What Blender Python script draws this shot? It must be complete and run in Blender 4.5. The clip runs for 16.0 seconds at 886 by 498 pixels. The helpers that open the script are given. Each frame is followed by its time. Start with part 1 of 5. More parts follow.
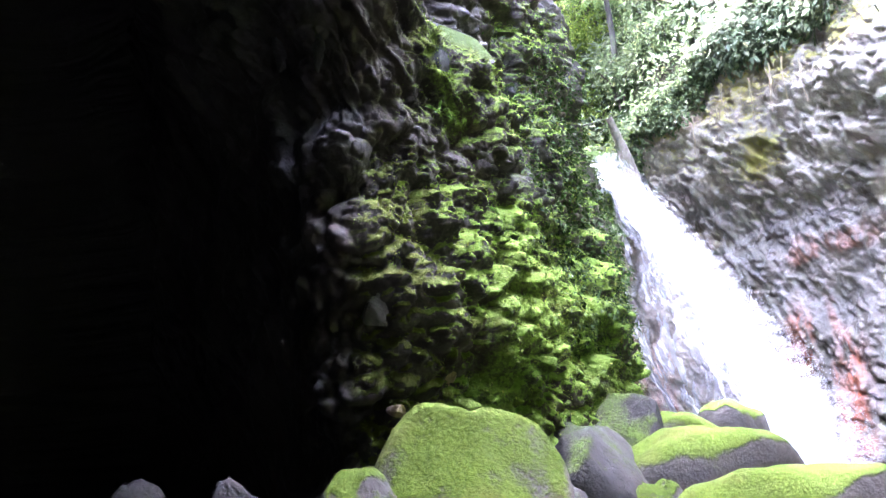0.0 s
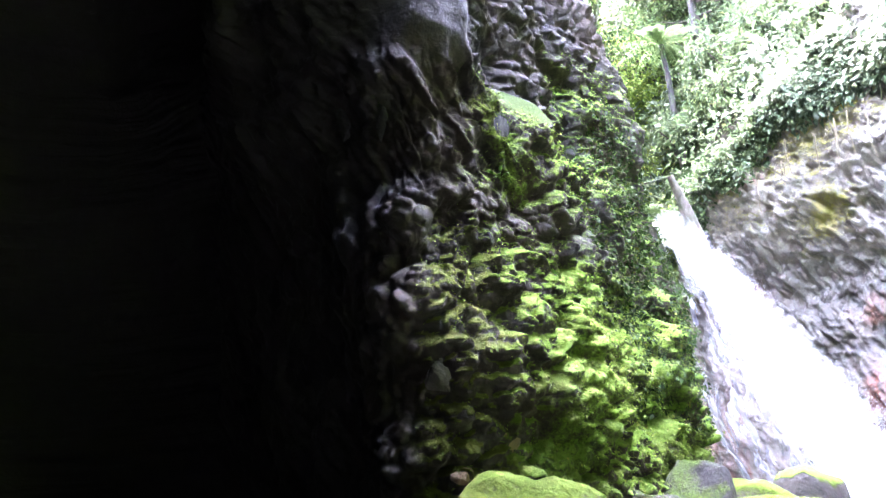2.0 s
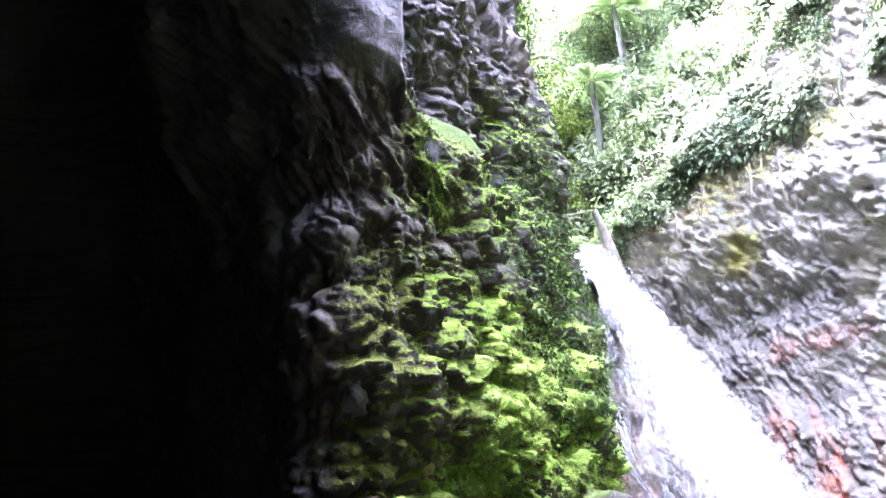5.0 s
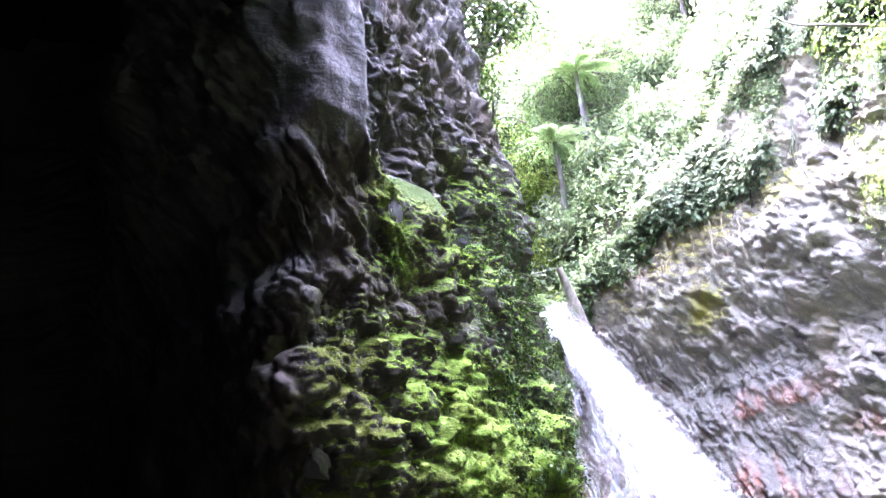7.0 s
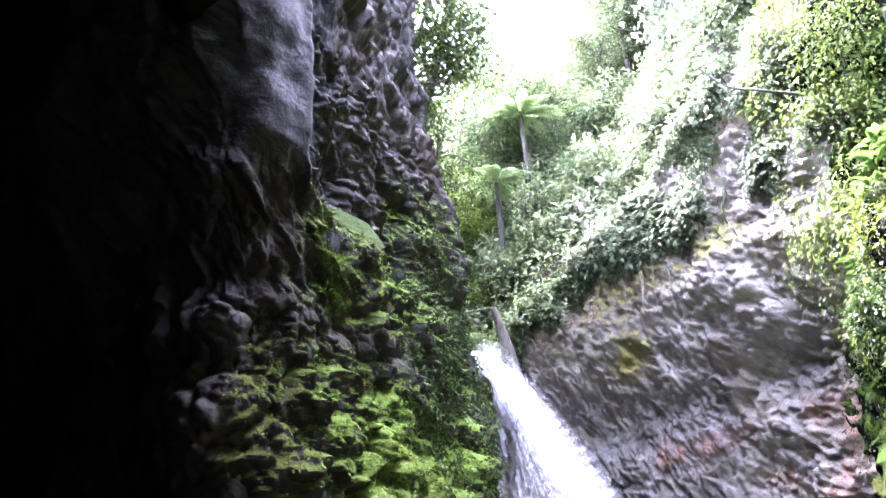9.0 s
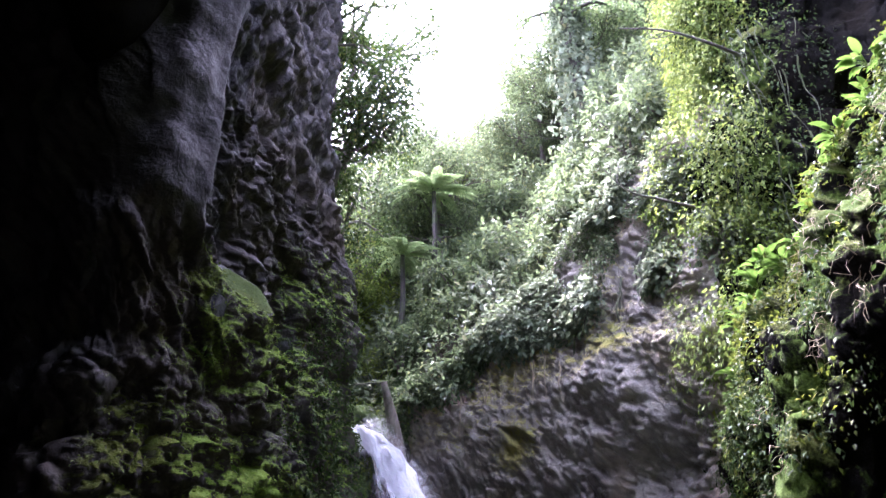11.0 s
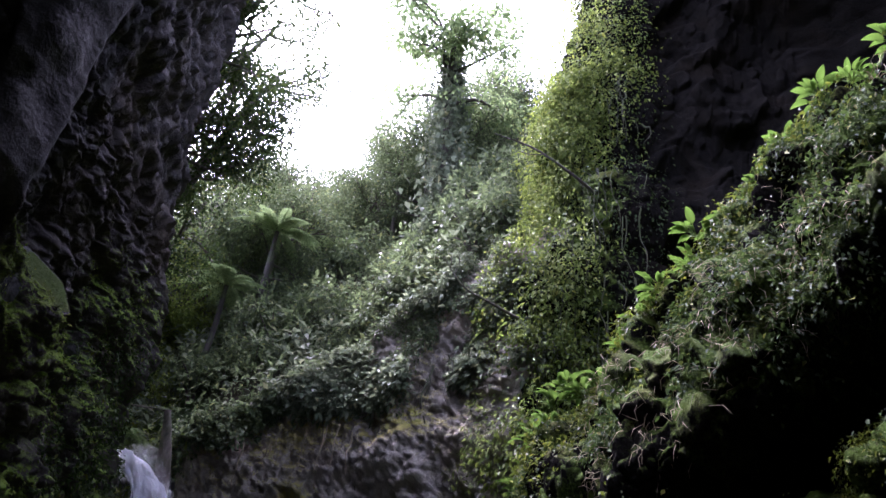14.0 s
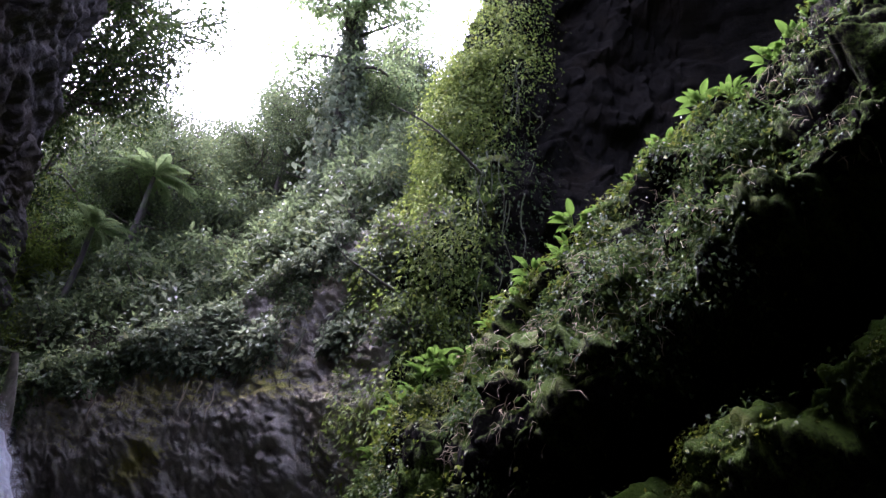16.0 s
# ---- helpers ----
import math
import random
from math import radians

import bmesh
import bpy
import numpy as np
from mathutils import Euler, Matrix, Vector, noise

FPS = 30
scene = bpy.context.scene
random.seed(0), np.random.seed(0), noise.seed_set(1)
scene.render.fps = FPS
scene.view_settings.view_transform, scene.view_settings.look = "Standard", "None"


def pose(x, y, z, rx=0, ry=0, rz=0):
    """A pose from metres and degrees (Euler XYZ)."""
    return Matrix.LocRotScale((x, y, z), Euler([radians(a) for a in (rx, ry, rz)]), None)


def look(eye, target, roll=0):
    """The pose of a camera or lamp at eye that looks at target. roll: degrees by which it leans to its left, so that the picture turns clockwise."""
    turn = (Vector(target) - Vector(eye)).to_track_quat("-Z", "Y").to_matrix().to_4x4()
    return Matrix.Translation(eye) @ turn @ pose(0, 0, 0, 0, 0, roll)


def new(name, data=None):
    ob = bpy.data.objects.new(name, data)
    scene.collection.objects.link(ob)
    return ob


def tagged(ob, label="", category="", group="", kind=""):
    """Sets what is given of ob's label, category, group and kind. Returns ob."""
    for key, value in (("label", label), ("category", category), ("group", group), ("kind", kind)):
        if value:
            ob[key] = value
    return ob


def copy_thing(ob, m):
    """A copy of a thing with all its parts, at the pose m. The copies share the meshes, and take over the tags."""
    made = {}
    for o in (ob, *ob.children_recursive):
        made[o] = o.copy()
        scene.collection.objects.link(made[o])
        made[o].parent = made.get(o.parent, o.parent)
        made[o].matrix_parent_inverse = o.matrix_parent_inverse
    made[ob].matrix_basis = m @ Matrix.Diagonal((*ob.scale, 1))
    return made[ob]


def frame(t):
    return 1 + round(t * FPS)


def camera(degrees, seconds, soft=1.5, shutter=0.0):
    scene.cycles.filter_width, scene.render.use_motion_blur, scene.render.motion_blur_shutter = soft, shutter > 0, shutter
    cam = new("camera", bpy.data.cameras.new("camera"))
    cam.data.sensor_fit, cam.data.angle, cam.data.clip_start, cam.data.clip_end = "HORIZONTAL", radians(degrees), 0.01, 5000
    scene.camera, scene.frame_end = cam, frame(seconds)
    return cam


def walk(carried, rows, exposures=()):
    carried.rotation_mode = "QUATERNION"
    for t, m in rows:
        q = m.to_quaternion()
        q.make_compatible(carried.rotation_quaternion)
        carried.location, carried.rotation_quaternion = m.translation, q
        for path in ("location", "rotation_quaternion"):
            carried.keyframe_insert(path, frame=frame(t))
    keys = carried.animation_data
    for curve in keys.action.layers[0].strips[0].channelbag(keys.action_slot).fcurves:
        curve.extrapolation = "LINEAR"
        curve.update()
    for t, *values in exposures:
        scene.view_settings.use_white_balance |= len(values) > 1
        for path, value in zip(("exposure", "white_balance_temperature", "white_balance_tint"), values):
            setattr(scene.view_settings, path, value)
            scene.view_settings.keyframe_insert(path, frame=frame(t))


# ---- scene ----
cam = camera(57.9, 16.0)
PATH = [
    (0.0, pose(0.000, -0.000, 1.350, 105.52, 2.89, 0.80)),
    (0.5, pose(-0.012, -0.014, 1.359, 106.24, 3.12, 3.11)),
    (1.0, pose(-0.014, -0.028, 1.371, 107.18, 2.92, 4.71)),
    (1.5, pose(-0.013, -0.044, 1.383, 108.69, 2.40, 5.40)),
    (2.0, pose(-0.009, -0.058, 1.394, 109.81, 2.13, 5.07)),
    (2.5, pose(-0.007, -0.065, 1.402, 110.61, 1.64, 4.49)),
    (3.0, pose(-0.006, -0.067, 1.399, 110.97, 1.39, 3.04)),
    (3.5, pose(-0.002, -0.063, 1.393, 111.01, 1.24, 1.50)),
    (4.0, pose(0.002, -0.065, 1.391, 110.71, 1.05, 0.10)),
    (6.5, pose(0.037, -0.087, 1.408, 114.05, 2.13, -1.88)),
    (7.0, pose(0.048, -0.086, 1.411, 115.32, 2.48, -2.81)),
    (7.5, pose(0.051, -0.090, 1.414, 116.08, 2.38, -3.85)),
    (8.0, pose(0.055, -0.089, 1.415, 116.15, 1.98, -5.35)),
    (8.5, pose(0.062, -0.088, 1.414, 116.69, 1.49, -6.95)),
    (9.0, pose(0.068, -0.092, 1.421, 117.58, 1.20, -8.38)),
    (11.5, pose(0.216, -0.104, 1.622, 123.45, -1.92, -20.15)),
    (12.0, pose(0.219, -0.106, 1.640, 124.45, -3.01, -23.30)),
    (12.5, pose(0.210, -0.108, 1.645, 125.44, -4.04, -26.51)),
    (13.0, pose(0.194, -0.116, 1.647, 126.39, -5.08, -29.68)),
    (13.5, pose(0.182, -0.123, 1.649, 127.23, -6.18, -32.77)),
    (14.0, pose(0.178, -0.141, 1.644, 128.07, -7.21, -35.92)),
    (14.5, pose(0.177, -0.153, 1.645, 128.85, -7.17, -38.58)),
    (15.0, pose(0.174, -0.154, 1.646, 129.29, -7.35, -41.87)),
    (15.5, pose(0.173, -0.145, 1.641, 128.52, -7.44, -44.64)),
    (16.0, pose(0.177, -0.133, 1.638, 127.31, -6.75, -46.31)),
]
walk(cam, PATH, [(0.0, 7.25, 5450.0, 36.0), (2.0, 7.65, 5450.0, 36.0), (4.0, 7.65, 5450.0, 37.0), (7.0, 7.3, 5450.0, 39.0), (9.0, 6.5, 5450.0, 41.0), (11.5, 4.55, 5500.0, 43.0), (13.0, 3.55, 5500.0, 43.0), (16.0, 3.2, 5500.0, 43.0)])

# ---- light: bright overcast sky, the sun up the gorge behind thin cloud ----
SUN_AZ, SUN_EL = -14.0, 62.0
world = bpy.data.worlds.new("sky")
scene.world = world
world.use_nodes = True
wn = world.node_tree
wn.nodes.clear()
sky = wn.nodes.new("ShaderNodeTexSky")
sky.sky_type = 'NISHITA'
sky.sun_disc = False
sky.sun_elevation = radians(SUN_EL)
sky.sun_rotation = radians(SUN_AZ)
sky.air_density, sky.dust_density, sky.ozone_density = 1.0, 6.0, 1.0
pale = wn.nodes.new("ShaderNodeHueSaturation")
pale.inputs["Saturation"].default_value = 0.42
bg = wn.nodes.new("ShaderNodeBackground")
bg.inputs["Strength"].default_value = 0.15
wout = wn.nodes.new("ShaderNodeOutputWorld")
wn.links.new(sky.outputs[0], pale.inputs["Color"])
wn.links.new(pale.outputs[0], bg.inputs["Color"])
wn.links.new(bg.outputs[0], wout.inputs[0])
sun = new("sun", bpy.data.lights.new("sun", 'SUN'))
sun.data.energy, sun.data.angle, sun.data.color = 1.1, radians(14), (1.0, 0.96, 0.88)
sd = Vector((math.sin(radians(SUN_AZ)) * math.cos(radians(SUN_EL)), math.cos(radians(SUN_AZ)) * math.cos(radians(SUN_EL)), math.sin(radians(SUN_EL))))
sun.matrix_world = look(sd * 60, (0, 0, 0))

# ---- vector noise ----
rng = np.random.default_rng(7)


def hash3(i, seed):
    """A number from 0 to 1 for each lattice point."""
    h = (i[..., 0] * 374761393 + i[..., 1] * 668265263 + i[..., 2] * 1442695041 + seed * 974711) & 0xFFFFFFFF
    h = ((h ^ (h >> 13)) * 1274126177) & 0xFFFFFFFF
    h = ((h ^ (h >> 16)) * 2246822519) & 0xFFFFFFFF
    return ((h ^ (h >> 15)) & 0xFFFFFF) / float(0x1000000)


def vnoise(p, seed=0):
    i = np.floor(p).astype(np.int64)
    f = p - i
    f = f * f * (3 - 2 * f)
    out = 0
    for a in (0, 1):
        for b in (0, 1):
            for c in (0, 1):
                w = (f[..., 0] if a else 1 - f[..., 0]) * (f[..., 1] if b else 1 - f[..., 1]) * (f[..., 2] if c else 1 - f[..., 2])
                out = out + w * hash3(i + np.array([a, b, c]), seed)
    return out * 2 - 1


def fbm(p, octaves=4, seed=0):
    out, amp, tot = 0, 1.0, 0
    for k in range(octaves):
        out = out + amp * vnoise(p * 2.03 ** k + 17.3 * k, seed + k)
        tot += amp
        amp *= 0.5
    return out / tot


def chips(p, seed=0, tilt=1.0, sharp=16.0):
    """Broken rock over a flat lattice: each cell is a tilted facet of its own height. Gives the height and the distance to the joint."""
    p = p[..., :2]
    i = np.floor(p).astype(np.int64)
    best = np.full(p.shape[:-1], 9.0)
    second = best.copy()
    total, height = np.zeros(p.shape[:-1]), np.zeros(p.shape[:-1])
    lift = np.zeros(p.shape[:-1], np.int64)
    for a in (-1, 0, 1):
        for b in (-1, 0, 1):
            j = np.stack([i[..., 0] + a, i[..., 1] + b, lift], -1)
            dx = p[..., 0] - (j[..., 0] + 0.1 + 0.8 * hash3(j, seed + 1))
            dy = p[..., 1] - (j[..., 1] + 0.1 + 0.8 * hash3(j, seed + 2))
            r = dx * dx + dy * dy
            second = np.where(r < best, best, np.minimum(second, r))
            best = np.minimum(best, r)
            h = (hash3(j, seed + 4) - 0.5) * 1.4 + tilt * 1.6 * ((hash3(j, seed + 5) - 0.5) * dx + (hash3(j, seed + 6) - 0.5) * dy)
            w = np.exp(-sharp * r)
            total += w
            height += w * h
    return height / (total + 1e-9), np.sqrt(second) - np.sqrt(best)


def lumps(p, seed=0, fill=0.85, tilt=1.1):
    """Stones set in a face: the highest of the domes round each place, each with its own size, height and slope."""
    p = p[..., :2]
    i = np.floor(p).astype(np.int64)
    lift = np.zeros(p.shape[:-1], np.int64)
    top = np.zeros(p.shape[:-1])
    for a in (-1, 0, 1):
        for b in (-1, 0, 1):
            j = np.stack([i[..., 0] + a, i[..., 1] + b, lift], -1)
            dx = p[..., 0] - (j[..., 0] + 0.1 + 0.8 * hash3(j, seed + 1))
            dy = p[..., 1] - (j[..., 1] + 0.1 + 0.8 * hash3(j, seed + 2))
            r = (dx * dx + dy * dy) / (fill * (0.55 + 0.6 * hash3(j, seed + 3))) ** 2
            h = (0.25 + 0.75 * hash3(j, seed + 4)) * ramp(1 - r, 0.0, 0.6) * (1 + tilt * ((hash3(j, seed + 5) - 0.5) * dx + (hash3(j, seed + 6) - 0.35) * dy))
            top = np.maximum(top, h)
    return top


def ramp(x, a, b):
    k = np.clip((x - a) / (b - a), 0, 1)
    return k * k * (3 - 2 * k)


# ---- mesh helpers ----
def mesh_from(name, verts, faces, mats=(), smooth=False, attrs=None):
    """A mesh from an array of places and an array of faces with equal corner counts."""
    me = bpy.data.meshes.new(name)
    verts, faces = np.asarray(verts, np.float32), np.asarray(faces, np.int32)
    k = faces.shape[1]
    me.vertices.add(len(verts))
    me.vertices.foreach_set("co", verts.ravel())
    me.loops.add(faces.size)
    me.loops.foreach_set("vertex_index", faces.ravel())
    me.polygons.add(len(faces))
    me.polygons.foreach_set("loop_start", np.arange(0, faces.size, k, dtype=np.int32))
    if smooth:
        me.polygons.foreach_set("use_smooth", np.ones(len(faces), bool))
    me.update(calc_edges=True)
    for key, values in (attrs or {}).items():
        at = me.attributes.new(key, 'FLOAT', 'POINT')
        at.data.foreach_set("value", np.asarray(values, np.float32).ravel())
    for m in mats:
        me.materials.append(m)
    me.validate()
    return me


def grid_faces(nu, nv):
    a = (np.arange(nu - 1)[:, None] * nv + np.arange(nv - 1)[None]).ravel()
    return np.stack([a, a + nv, a + nv + 1, a + 1], -1)


def grid_normals(g):
    du, dv = np.gradient(g, axis=0), np.gradient(g, axis=1)
    n = np.cross(du, dv)
    return n / (np.linalg.norm(n, axis=-1, keepdims=True) + 1e-9)


def spline(points, n, focus=None):
    """A smooth line through the points, n samples at even steps; focus: first and last point of a stretch, and its share of the samples."""
    pts = np.asarray(points, float)
    s = np.r_[0, np.cumsum(np.linalg.norm(np.diff(pts, axis=0), axis=1))]
    q = np.vstack([2 * pts[0] - pts[1], pts, 2 * pts[-1] - pts[-2]])
    out = []
    steps = np.linspace(0, s[-1] - 1e-6, n)
    if focus:
        i, j, share = focus
        w = (1 - share) * (s[i] / (s[i] + s[-1] - s[j] + 1e-9))
        steps = np.interp(np.linspace(0, 1, n), (0, w, w + share, 1), (0, s[i], s[j], s[-1] - 1e-6))
    for t in steps:
        k = min(np.searchsorted(s, t, side="right") - 1, len(pts) - 2)
        u = (t - s[k]) / (s[k + 1] - s[k])
        p0, p1, p2, p3 = q[k:k + 4]
        out.append(0.5 * (2 * p1 + (p2 - p0) * u + (2 * p0 - 5 * p1 + 4 * p2 - p3) * u * u + (3 * p1 - p0 - 3 * p2 + p3) * u ** 3))
    return np.array(out)


def tube(points, radii, sides=7):
    """Places and faces of a tapered tube."""
    pts = np.asarray(points, float)
    radii = np.broadcast_to(np.asarray(radii, float), len(pts))
    d = np.gradient(pts, axis=0)
    d /= np.linalg.norm(d, axis=1, keepdims=True) + 1e-9
    ref = np.where(np.abs(d[:, 2:3]) > 0.9, np.array([[1.0, 0, 0]]), np.array([[0, 0, 1.0]]))
    u = np.cross(d, ref)
    u /= np.linalg.norm(u, axis=1, keepdims=True) + 1e-9
    v = np.cross(d, u)
    a = np.linspace(0, 2 * np.pi, sides, endpoint=False)
    ring = pts[:, None] + radii[:, None, None] * (np.cos(a)[None, :, None] * u[:, None] + np.sin(a)[None, :, None] * v[:, None])
    n = len(pts)
    i, j = np.meshgrid(np.arange(n - 1), np.arange(sides), indexing="ij")
    j2 = (j + 1) % sides
    f = np.stack([i * sides + j, i * sides + j2, (i + 1) * sides + j2, (i + 1) * sides + j], -1).reshape(-1, 4)
    return ring.reshape(-1, 3), f


def joined(pieces):
    """Several (places, faces) as one."""
    vs, fs, k = [], [], 0
    for v, f in pieces:
        vs.append(v)
        fs.append(np.asarray(f) + k)
        k += len(v)
    return np.vstack(vs), np.vstack(fs)


def unit(v):
    return v / (np.linalg.norm(v, axis=-1, keepdims=True) + 1e-9)


def leaves(c, tip, up, length, width=0.45, fold=0.12):
    """Folded leaves: two triangles each, from base c along tip."""
    c, tip, up = np.asarray(c), unit(np.asarray(tip)), np.asarray(up)
    side = unit(np.cross(tip, up))
    nrm = np.cross(side, tip)
    L = np.asarray(length)[:, None]
    mid = c + tip * L * 0.45
    v = np.stack([c, mid + side * L * width * 0.5 + nrm * L * fold, c + tip * L - nrm * L * 0.1, mid - side * L * width * 0.5 + nrm * L * fold], 1)
    n = len(c)
    b = np.arange(n)[:, None] * 4
    f = np.stack([b + np.array([[0, 1, 2]]), b + np.array([[0, 2, 3]])], 1).reshape(-1, 3)
    return v.reshape(-1, 3), f


def part(name, me, parent=None, label="", category="", group="", kind=""):
    ob = new(name, me)
    if parent is not None:
        ob.parent = parent
    return tagged(ob, label, category, group, kind)


def empty(name, place=(0, 0, 0)):
    ob = new(name)
    ob.location = place
    return ob


# ---- materials ----
class Nodes:
    """Short ways to wire a material."""

    def __init__(self, name):
        self.mat = bpy.data.materials.new(name)
        self.mat.use_nodes = True
        self.t = self.mat.node_tree
        self.t.nodes.clear()
        self.out = self.t.nodes.new("ShaderNodeOutputMaterial")
        self.obj = self.t.nodes.new("ShaderNodeTexCoord").outputs["Object"]

    def node(self, kind, **inputs):
        n = self.t.nodes.new("ShaderNode" + kind)
        for k, v in inputs.items():
            self.put(n, k.replace("_", " "), v)
        return n

    def put(self, n, key, v):
        s = n.inputs[key]
        if isinstance(v, bpy.types.NodeSocket):
            self.t.links.new(v, s)
        else:
            s.default_value = v

    def noise(self, scale, detail=5.0, rough=0.55, stretch=None):
        n = self.node("TexNoise", Scale=scale, Detail=detail, Roughness=rough)
        co = self.obj
        if stretch:
            m = self.node("Mapping")
            m.inputs["Scale"].default_value = stretch
            self.t.links.new(co, m.inputs["Vector"])
            co = m.outputs[0]
        self.t.links.new(co, n.inputs["Vector"])
        return n.outputs["Fac"]

    def curve(self, value, *stops):
        r = self.node("ValToRGB")
        el = r.color_ramp.elements
        while len(el) < len(stops):
            el.new(0.5)
        for e, (p, c) in zip(el, stops):
            e.position = p
            e.color = (*c, 1) if isinstance(c, tuple) else (c, c, c, 1)
        self.t.links.new(value, r.inputs[0])
        return r.outputs[0]

    def math(self, op, a, b=0.0):
        n = self.t.nodes.new("ShaderNodeMath")
        n.operation = op
        n.use_clamp = False
        for s, v in zip(n.inputs, (a, b)):
            if isinstance(v, bpy.types.NodeSocket):
                self.t.links.new(v, s)
            else:
                s.default_value = v
        return n.outputs[0]

    def mix(self, fac, a, b):
        n = self.t.nodes.new("ShaderNodeMixRGB")
        for s, v in zip(n.inputs, (fac, a, b)):
            if isinstance(v, bpy.types.NodeSocket):
                self.t.links.new(v, s)
            else:
                s.default_value = (*v, 1) if isinstance(v, tuple) else (v if s is n.inputs[0] or s.type == 'VALUE' else (v, v, v, 1))
        return n.outputs[0]

    def attr(self, name):
        n = self.t.nodes.new("ShaderNodeAttribute")
        n.attribute_name = name
        return n.outputs["Fac"]

    def bump(self, height, strength=0.5, distance=0.02):
        n = self.node("Bump", Height=height)
        n.inputs["Strength"].default_value = strength
        n.inputs["Distance"].default_value = distance
        return n.outputs[0]

    def finish(self, shader):
        self.t.links.new(shader, self.out.inputs["Surface"])
        return self.mat


def rock_material(name, dark, light, moss_dark=(0.035, 0.06, 0.008), moss_light=(0.16, 0.26, 0.03), wet=0.35, stain_or_shade=(0.36, 0.09, 0.03), shine=0.5, fuzz=26.0, relief=0.8, olive=(0.07, 0.068, 0.016)):
    """Wet volcanic rock with moss, mineral stains or painted shade, and a dark running film of water where the mesh
    carries them.
    """
    m = Nodes(name)
    big, mid, fine = m.noise(0.9, 4), m.noise(6.0, 6, 0.6), m.noise(38.0, 6, 0.65)
    tone = m.math('ADD', m.math('MULTIPLY', mid, 0.6), m.math('MULTIPLY', fine, 0.4))
    rock = m.curve(tone, (0.32, dark), (0.52, tuple(0.5 * (a + b) for a, b in zip(dark, light))), (0.72, light))
    rock = m.mix(m.curve(big, (0.5, 0.0), (0.72, 0.45)), rock, tuple(k * c for k, c in zip((0.9, 0.72, 0.52), light)))
    film = m.math('MULTIPLY', m.attr("film"), m.curve(m.noise(3.0, 4, 0.6), (0.25, 0.55), (0.55, 1.0)))
    rock = m.mix(film, rock, m.mix(0.6, rock, tuple(0.3 * c for c in dark)))
    streaks = m.math('MULTIPLY', m.attr("stain_or_shade"), m.curve(m.noise(7.0, 4, 0.6, (1, 1, 0.25)), (0.35, 0.0), (0.6, 1.0)))
    rock = m.mix(m.math('ADD', streaks, m.math('MAXIMUM', m.math('SUBTRACT', m.attr("stain_or_shade"), 1.3), 0.0)), rock, stain_or_shade)
    tuft, down = m.noise(fuzz, 5, 0.7), m.noise(fuzz * 5.0, 3, 0.6)
    green = m.curve(m.math('ADD', m.math('MULTIPLY', tuft, 0.45), m.math('ADD', m.math('MULTIPLY', m.noise(2.3, 3), 0.35), m.math('MULTIPLY', down, 0.2))), (0.3, moss_dark), (0.5, tuple(0.5 * (a + b) for a, b in zip(moss_dark, moss_light))), (0.68, moss_light))
    green = m.mix(m.curve(m.math('ADD', m.noise(1.7, 4), m.math('MULTIPLY', m.attr("dry"), 0.3)), (0.5, 0.0), (0.72, 0.75)), green, olive)
    edge = m.math('ADD', m.attr("moss"), m.math('MULTIPLY', m.math('SUBTRACT', m.math('ADD', m.math('MULTIPLY', mid, 0.5), m.math('MULTIPLY', tuft, 0.5)), 0.5), 1.3))
    mask = m.curve(edge, (0.36, 0.0), (0.66, 1.0))
    colour = m.mix(mask, rock, green)
    rough = m.mix(mask, m.mix(film, m.curve(mid, (0.3, wet), (0.7, wet + 0.35)), 0.2), 0.9)
    bumps = m.math('ADD', m.math('MULTIPLY', fine, 0.7), m.math('ADD', m.math('MULTIPLY', mask, m.math('ADD', m.math('MULTIPLY', tuft, 1.2), m.math('MULTIPLY', down, 0.5))), m.math('MULTIPLY', m.noise(14.0, 4, 0.6), 0.9)))
    b = m.node("BsdfPrincipled", Base_Color=colour, Roughness=rough)
    m.put(b, "Specular IOR Level", m.mix(mask, shine, 0.08))
    m.put(b, "Normal", m.bump(bumps, relief, 0.03))
    return m.finish(b.outputs[0])


def leaf_material(name, dark, mid, light, rough=0.38, glow=0.4):
    """Leaves: each of its own green, glossy above and letting light through."""
    m = Nodes(name)
    geo = m.t.nodes.new("ShaderNodeNewGeometry")
    colour = m.curve(geo.outputs["Random Per Island"], (0.0, dark), (0.55, mid), (0.93, light), (1.0, tuple(0.7 * a + 0.3 * b for a, b in zip(light, (0.4, 0.3, 0.03)))))
    colour = m.mix(m.curve(m.noise(0.7, 3), (0.4, 0.0), (0.65, 0.5)), colour, dark)
    b = m.node("BsdfPrincipled", Base_Color=colour, Roughness=rough)
    b.inputs["Specular IOR Level"].default_value = 0.14
    tr = m.node("BsdfTranslucent", Color=m.mix(0.5, colour, light))
    mix = m.node("MixShader")
    mix.inputs[0].default_value = glow
    m.t.links.new(b.outputs[0], mix.inputs[1])
    m.t.links.new(tr.outputs[0], mix.inputs[2])
    return m.finish(mix.outputs[0])


def bark_material(name, dark, light):
    m = Nodes(name)
    tone = m.noise(14.0, 6, 0.65, (1, 1, 0.3))
    colour = m.mix(m.curve(m.noise(3.0, 4), (0.45, 0.0), (0.65, 0.7)), m.curve(tone, (0.3, dark), (0.7, light)), (0.05, 0.075, 0.02))
    b = m.node("BsdfPrincipled", Base_Color=colour, Roughness=0.85)
    m.put(b, "Normal", m.bump(tone, 0.7, 0.02))
    return m.finish(b.outputs[0])


